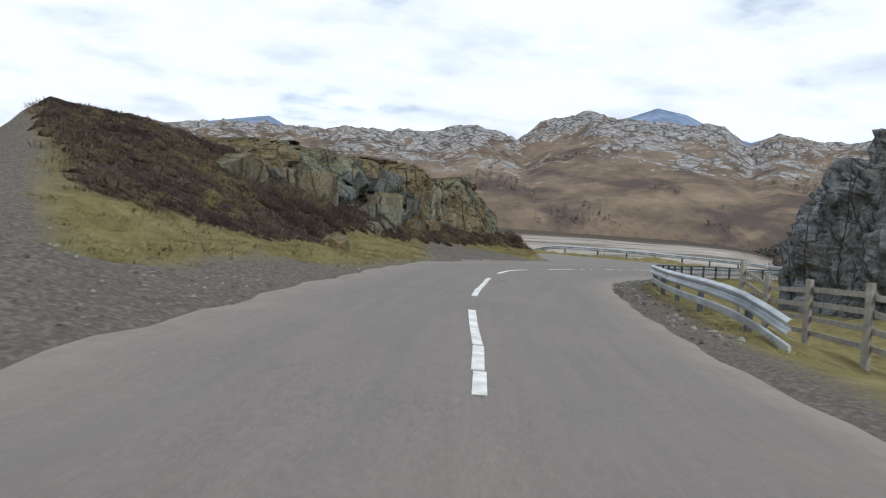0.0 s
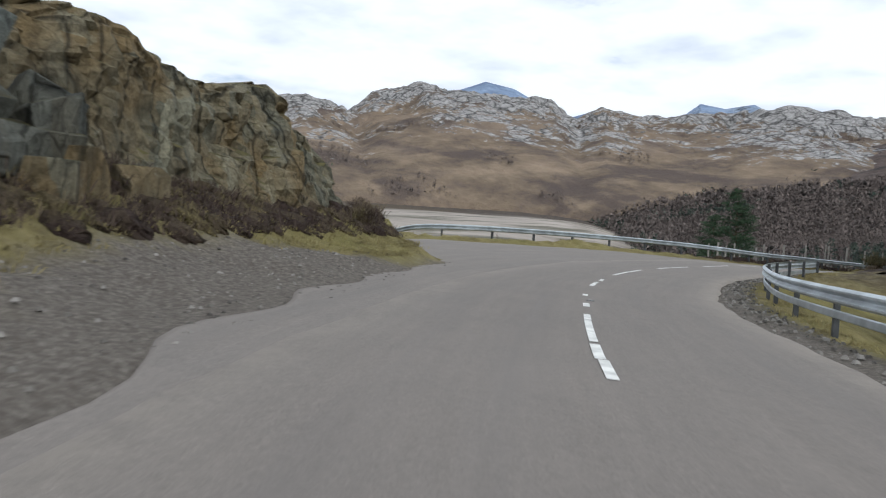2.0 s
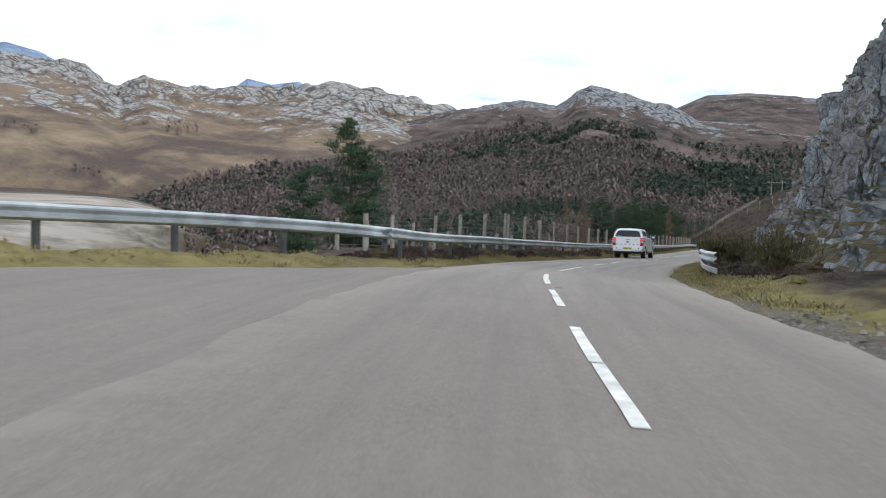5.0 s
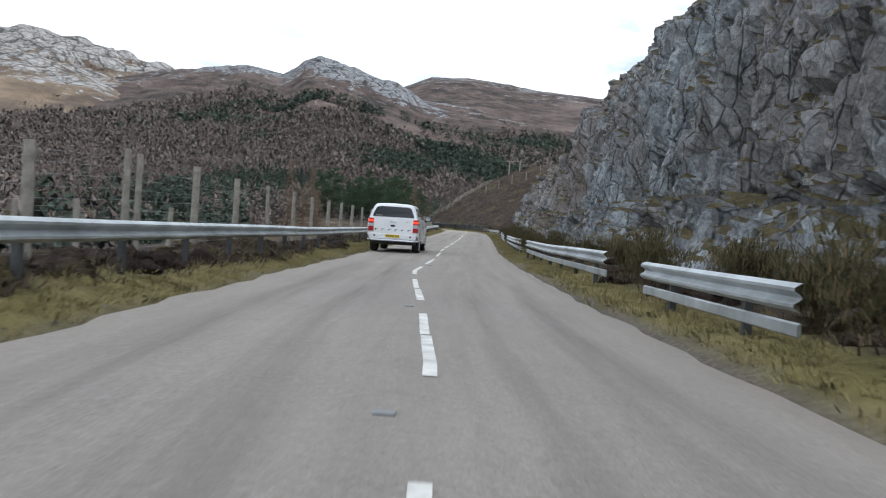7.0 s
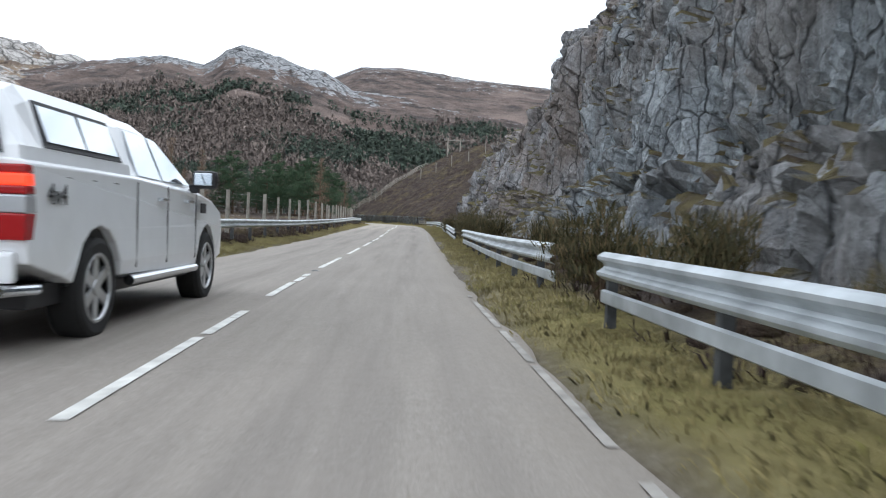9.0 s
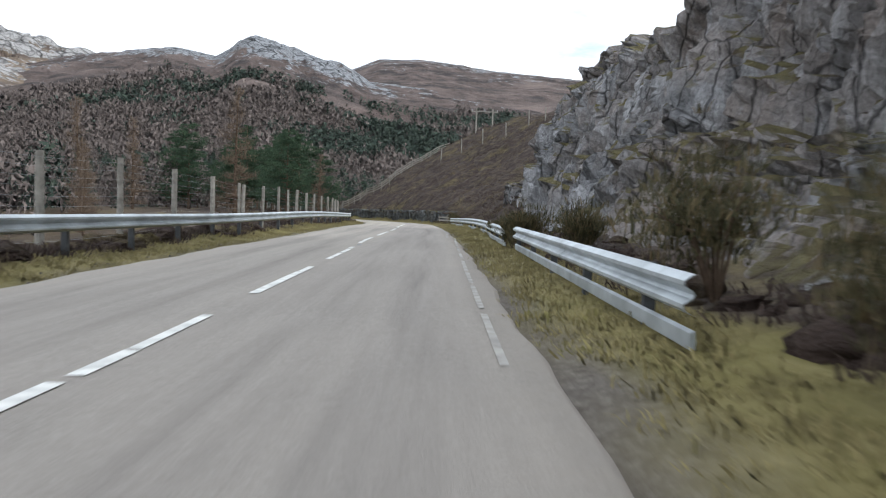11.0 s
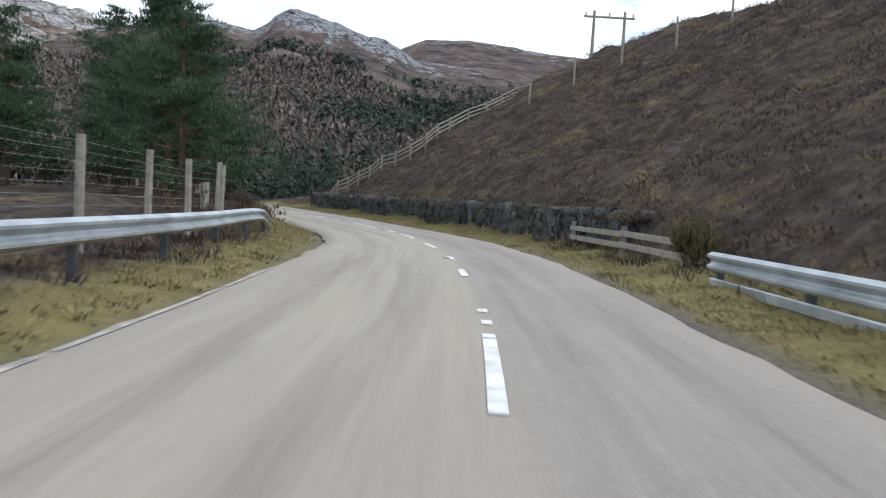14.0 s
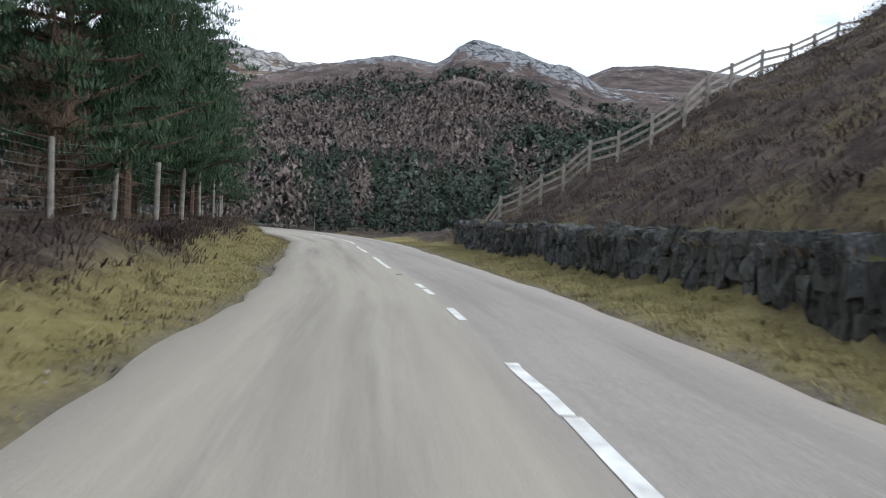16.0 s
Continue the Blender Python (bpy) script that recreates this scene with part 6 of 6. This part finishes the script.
def pickup(at, turn):
    th = empty("pickup_truck", at, turn)
    # lower body: side outline with both wheel arches, swept across in bands so that the flanks bulge
    low = [(-1.16, .62), (-1.20, .80), (-1.19, 1.27), (-.2, 1.275), (.9, 1.27), (2.9, 1.20), (3.55, 1.13), (4.0, 1.0), (4.12, .82), (4.10, .48), (3.72, .42)]
    low += arch(3.22, .47, .42)[::-1] + [(2.70, .42), (.55, .45)] + arch(0, .47, .45)[::-1] + [(-.62, .50)]
    bm = bmesh.new()
    rings = []
    for x, sz, lift in ((-.925, 1, 0), (-.90, 1, 0), (-.75, 1, .012), (0, 1, .03), (.75, 1, .012), (.90, 1, 0), (.925, 1, 0)):
        edge = abs(x) > .91
        rings.append([(x * (1 if .55 < z < 1.05 else .985) * (1 - .06 * max(0, y - 3.1)), y * (.996 if edge else 1), z + (lift if z > .95 else 0) - (.02 if edge and z > 1.1 else 0)) for y, z in low])
    loft(bm, rings)
    body = part("body", bm, MAT["white"], th)
    body.data.polygons.foreach_set("use_smooth", [False] * len(body.data.polygons))
    bev = body.modifiers.new("soft_edges", "BEVEL")
    bev.width, bev.segments, bev.limit_method, bev.angle_limit = .018, 2, "ANGLE", radians(35)
    # hard-top canopy over the bed
    bm = bmesh.new()
    rings = []
    for y, w0, w1, zt in ((-1.18, .86, .66, 1.66), (-1.13, .875, .69, 1.75), (-.9, .88, .70, 1.80), (.2, .88, .70, 1.81), (.74, .88, .70, 1.80)):
        rings.append([(-w0, y, 1.26), (-w0 * .985, y + (.02 if y < -1 else 0), 1.36), (-w1 * 1.08, y + (.10 if y < -1 else 0), zt - .14), (-w1 * .96, y + (.13 if y < -1 else 0), zt - .03), (-w1 * .7, y + (.14 if y < -1 else 0), zt), (0, y + (.14 if y < -1 else 0), zt + .015),
                      (w1 * .7, y + (.14 if y < -1 else 0), zt), (w1 * .96, y + (.13 if y < -1 else 0), zt - .03), (w1 * 1.08, y + (.10 if y < -1 else 0), zt - .14), (w0 * .985, y + (.02 if y < -1 else 0), 1.36), (w0, y, 1.26)])
    loft(bm, rings)
    canopy = part("canopy", bm, MAT["white"], th, "white hard-top canopy with dark windows")
    bm = bmesh.new()
    panel(bm, [(-.76, -1.17, 1.31), (.76, -1.17, 1.31), (.71, -1.135, 1.48), (.62, -1.075, 1.65), (.48, -1.05, 1.69), (-.48, -1.05, 1.69), (-.62, -1.075, 1.65), (-.71, -1.135, 1.48)], -.012)
    bmesh.ops.recalc_face_normals(bm, faces=bm.faces)
    for v in bm.verts:
        v.co.y -= .022
    part("rear_window", bm, MAT["tint"], canopy, "dark tinted rear window")
    bm = bmesh.new()
    add_box(bm, (-.62, -1.215, 1.345), (-.40, -1.205, 1.362), .002)
    part("sticker", bm, MAT["paint"], canopy)
    for sx in (-1, 1):
        w = lambda z: sx * (.867 - (z - 1.36) * .37 + .008)
        bm = bmesh.new()
        panel(bm, [(w(1.37), -.86, 1.37), (w(1.37), .56, 1.37), (w(1.68), .48, 1.68), (w(1.68), -.82, 1.68)], -.012 * sx)
        bmesh.ops.recalc_face_normals(bm, faces=bm.faces)
        part("window_frame", bm, MAT["black"], canopy)
        for y0_, y1_ in ((-.80, -.17), (-.14, .48)):
            bm = bmesh.new()
            panel(bm, [(w(1.41) + .012 * sx, y0_, 1.41), (w(1.41) + .012 * sx, y1_, 1.41), (w(1.65) + .012 * sx, y1_ - .03, 1.65), (w(1.65) + .012 * sx, y0_, 1.65)], -.008 * sx)
            bmesh.ops.recalc_face_normals(bm, faces=bm.faces)
            part("side_window", bm, MAT["clear"], canopy)
        for y in (-.55, -.1, .35):
            bm = bmesh.new()
            add_box(bm, (sx * .885 - .012, y - .05, 1.18), (sx * .895 + .012, y + .05, 1.255), .008)
            part("clamp", bm, MAT["black"], canopy)
    # cab
    bm = bmesh.new()
    rings = []
    for z, y0_, y1_, w in ((1.20, .76, 3.02, .885), (1.26, .78, 2.90, .86), (1.45, .80, 2.36, .765), (1.70, .82, 1.90, .675), (1.78, .90, 1.72, .60), (1.80, 1.05, 1.55, .45)):
        rings.append([(-w, y0_, z), (-w, (y0_ + y1_) / 2, z), (-w * .97, y1_ - .18, z), (-w * .72, y1_, z), (0, y1_ + .06, z), (w * .72, y1_, z), (w * .97, y1_ - .18, z), (w, (y0_ + y1_) / 2, z), (w, y0_, z)])
    loft(bm, rings)
    cab = part("cab", bm, MAT["white"], th)
    for sx in (-1, 1):
        w = lambda z: sx * (.86 - (z - 1.26) * .42 + .012)
        for nm, pts in (("rear_door_window", ((.98, 1.29), (1.62, 1.275), (1.60, 1.68), (1.06, 1.68))), ("front_door_window", ((1.69, 1.275), (2.58, 1.265), (2.22, 1.48), (1.90, 1.66), (1.67, 1.68)))):
            bm = bmesh.new()
            panel(bm, [(w(z), y, z) for y, z in pts], -.014 * sx)
            bmesh.ops.recalc_face_normals(bm, faces=bm.faces)
            part(nm, bm, MAT["clear"], cab)
        for y in (1.50, 2.38):
            bm = bmesh.new()
            add_box(bm, (sx * .925 - .02, y - .10, 1.075), (sx * .945 + .012, y + .10, 1.11), .01)
            part("door_handle", bm, MAT["chrome"], body)
        for y in (.80, 1.66, 2.66):
            bm = bmesh.new()
            add_box(bm, (sx * .926 - .004, y - .005, .50), (sx * .926 + .004, y + .005, 1.22))
            part("door_gap", bm, MAT["black"], body)
        m_ = empty("wing_mirror", (sx * .93, 2.55, 1.22))
        m_.parent = th
        bm = bmesh.new()
        add_box(bm, (-.02 if sx > 0 else -.24, -.06, .02), (.24 if sx > 0 else .02, .10, .21), .05)
        part("housing", bm, MAT["black"], m_)
        bm = bmesh.new()
        add_box(bm, (.015 if sx > 0 else -.205, -.068, .05), (.205 if sx > 0 else -.015, -.055, .185), .01)
        part("mirror_glass", bm, MAT["clear"], m_)
        bm = bmesh.new()
        add_box(bm, (-.05, -.03, -.03), (.05, .05, .06), .01)
        part("arm", bm, MAT["black"], m_)
        bm = bmesh.new()
        add_box(bm, (sx * .925 - .006, 2.86, .98), (sx * .925 + .010, 3.06, 1.09), .006)
        part("wing_vent", bm, MAT["black"], body)
        # side step
        bm = bmesh.new()
        add_cyl(bm, (sx * .93, .62, .40), (sx * .93, 2.62, .40), .045, None, 10)
        add_box(bm, (sx * .86 - .07, .66, .40), (sx * .86 + .05, 2.58, .435), .01)
        part("side_step", bm, MAT["chrome"], th)
        # wheels
        for cy in (0, 3.22):
            wl_ = empty("wheel", (sx * .79, cy, .385))
            wl_.parent = th
            bm = bmesh.new()
            prof = [(.27, -.125), (.34, -.132), (.375, -.115), (.388, -.07), (.388, .07), (.375, .115), (.34, .132), (.27, .125)]
            rr = []
            for k in range(36):
                a = 2 * math.pi * k / 36
                rr.append([bm.verts.new((x, math.cos(a) * r, math.sin(a) * r)) for r, x in prof])
            for k in range(36):
                a, b = rr[k], rr[(k + 1) % 36]
                for j in range(len(prof)):
                    bm.faces.new((a[j], a[(j + 1) % 8], b[(j + 1) % 8], b[j]))
            bmesh.ops.recalc_face_normals(bm, faces=bm.faces)
            part("tyre", bm, MAT["rubber"], wl_)
            bm = bmesh.new()
            for k in range(6):
                a = k * math.pi / 3
                mm = Matrix.Rotation(a, 4, "X")
                add_box(bm, (sx * .095 - .015, -.045, .03), (sx * .095 + .015, .045, .245), .012, mm)
            add_cyl(bm, (sx * .08, 0, 0), (sx * .118, 0, 0), .075, .06, 16)
            for k in range(24):
                a, b = 2 * math.pi * k / 24, 2 * math.pi * (k + 1) / 24
                add_cyl(bm, (sx * .11, math.cos(a) * .255, math.sin(a) * .255), (sx * .11, math.cos(b) * .255, math.sin(b) * .255), .018, None, 6, False)
            part("rim", bm, MAT["alloy"], wl_)
            bm = bmesh.new()
            add_cyl(bm, (sx * .03, 0, 0), (sx * .05, 0, 0), .262, None, 28)
            part("brake_disc", bm, MAT["black"], wl_)
    # rear end
    bm = bmesh.new()
    add_box(bm, (-.70, -1.218, .70), (.70, -1.190, 1.265), .014)
    gate = part("tailgate", bm, MAT["white"], th)
    bm = bmesh.new()
    add_box(bm, (-.125, -1.238, 1.11), (.125, -1.216, 1.155), .01)
    part("tailgate_handle", bm, MAT["chrome"], gate)
    bm = bmesh.new()
    r = bmesh.ops.create_uvsphere(bm, u_segments=20, v_segments=10, radius=1)
    for v in r["verts"]:
        v.co = Vector((v.co.x * .095, -1.220 + v.co.y * .012, .99 + v.co.z * .042))
    part("badge", bm, MAT["black"], gate)
    for k in range(6):                     # model name, as plain bars
        bm = bmesh.new()
        x = -.60 + k * .24
        add_box(bm, (x - .05, -1.224, .845), (x + .05, -1.216, .865), .003)
        add_box(bm, (x - .05, -1.224, .80), (x - .02, -1.216, .85), .003)
        part("name_bar", bm, MAT["black"], gate)
    bm = bmesh.new()
    add_box(bm, (.44, -1.222, 1.13), (.62, -1.216, 1.15), .002)
    part("trim_badge", bm, MAT["chrome"], gate)
    bm = bmesh.new()
    add_box(bm, (-.86, -1.235, .50), (.86, -1.16, .70), .03)
    part("rear_bumper", bm, MAT["white"], th)
    bm = bmesh.new()
    add_box(bm, (-.35, -1.242, .545), (.35, -1.225, .685), .012)
    part("plate_recess", bm, MAT["white"], th)
    bm = bmesh.new()
    add_box(bm, (-.26, -1.252, .56), (.26, -1.240, .672), .004)
    plate = part("number_plate", bm, MAT["plate"], th, "yellow rear number plate")
    for k in range(6):
        x = -.20 + k * .075 + (.04 if k > 3 else 0)
        bm = bmesh.new()
        add_box(bm, (x - .022, -1.256, .585), (x + .022, -1.250, .648), .002)
        part("plate_bar", bm, MAT["black"], plate)
    bm = bmesh.new()
    add_cyl(bm, (-.80, -1.27, .455), (.80, -1.27, .455), .038, None, 12)
    for sx in (-1, 1):
        add_cyl(bm, (sx * .80, -1.27, .455), (sx * .92, -1.02, .455), .038, .034, 12)
    part("bumper_bar", bm, MAT["chrome"], th, "polished steel tube bumper bar")
    bm = bmesh.new()
    add_box(bm, (-.72, -1.17, .44), (.72, -1.05, .53), .01)
    add_box(bm, (-.05, -1.24, .36), (.05, -1.0, .46), .01)
    part("tow_bar", bm, MAT["black"], th)
    for sx in (-1, 1):
        bm = bmesh.new()
        add_box(bm, (sx * .66 - .035, -1.245, .585), (sx * .66 + .035, -1.232, .64), .006)
        part("parking_sensor", bm, MAT["black"], th)
        lamp = empty("tail_light", (sx * .815, -1.2, .79))
        lamp.parent = th
        for nm, z0, z1, mt in (("upper_lens", .395, .45, "red"), ("brake_lens", .32, .393, "brake"), ("middle_lens", .265, .318, "red"), ("reversing_lens", .15, .263, "lens"), ("lower_lens", -.02, .148, "red")):
            bm = bmesh.new()
            add_box(bm, (-.085, -.028, z0), (.112, .15, z1), .014)
            for v in bm.verts:
                if sx > 0 and v.co.x > 0 and v.co.y > .1 or sx < 0 and v.co.x < 0 and v.co.y > .1:
                    v.co.y -= .02 + .04 * abs(v.co.z - .16) / .18
            part(nm, bm, MAT[mt], lamp)
    bm = bmesh.new()
    add_box(bm, (-.80, -.9, .30), (.80, 3.9, .46), .02)
    add_cyl(bm, (-.78, 0, .385), (.78, 0, .385), .06, None, 8)
    add_cyl(bm, (-.78, 3.22, .385), (.78, 3.22, .385), .06, None, 8)
    part("chassis", bm, MAT["black"], th)
    for sx in (-1, 1):
        for cy in (0, 3.22):
            bm = bmesh.new()
            add_box(bm, (sx * .70 - .15, cy - .42, .42), (sx * .70 + .15, cy + .42, .90), .02)
            part("wheel_housing", bm, MAT["black"], th)
    bm = bmesh.new()
    add_box(bm, (-.72, 4.06, .55), (.72, 4.13, .86), .02)
    part("grille", bm, MAT["black"], th)
    # drive sticker on the bed's flank
    cu = bpy.data.curves.new("sticker", "FONT")
    cu.body, cu.size, cu.extrude = "4x4", .20, .002
    tmp = bpy.data.objects.new("sticker_text", cu)
    me = bpy.data.meshes.new_from_object(tmp)
    me.materials.append(MAT["black"])
    bpy.data.objects.remove(tmp)
    ob = new("drive_sticker", me)
    ob.parent = body
    ob.matrix_basis = Matrix.Translation((.932, -.93, 1.0)) @ Matrix.Rotation(radians(90), 4, "Z") @ Matrix.Rotation(radians(90), 4, "X")
    return tagged(th, "white double-cab pick-up with a hard-top canopy and lit brake lamps", "pickup truck")


TRUCK = (-1.95, 38.3)
truck = pickup((TRUCK[0] - .27, TRUCK[1], float(z_road(38.3)) - .03), radians(-4.6))
truck.rotation_euler = (radians(-1.35), 0, radians(-2.6))
truck.scale = (1 / TRUE,) * 3

# ---- the plan brought to true size ----
for ob in list(scene.collection.objects):
    if ob.parent is None and ob.type != "CAMERA" and ob.type != "LIGHT":
        ob.matrix_basis = Matrix.Scale(TRUE, 4) @ ob.matrix_basis
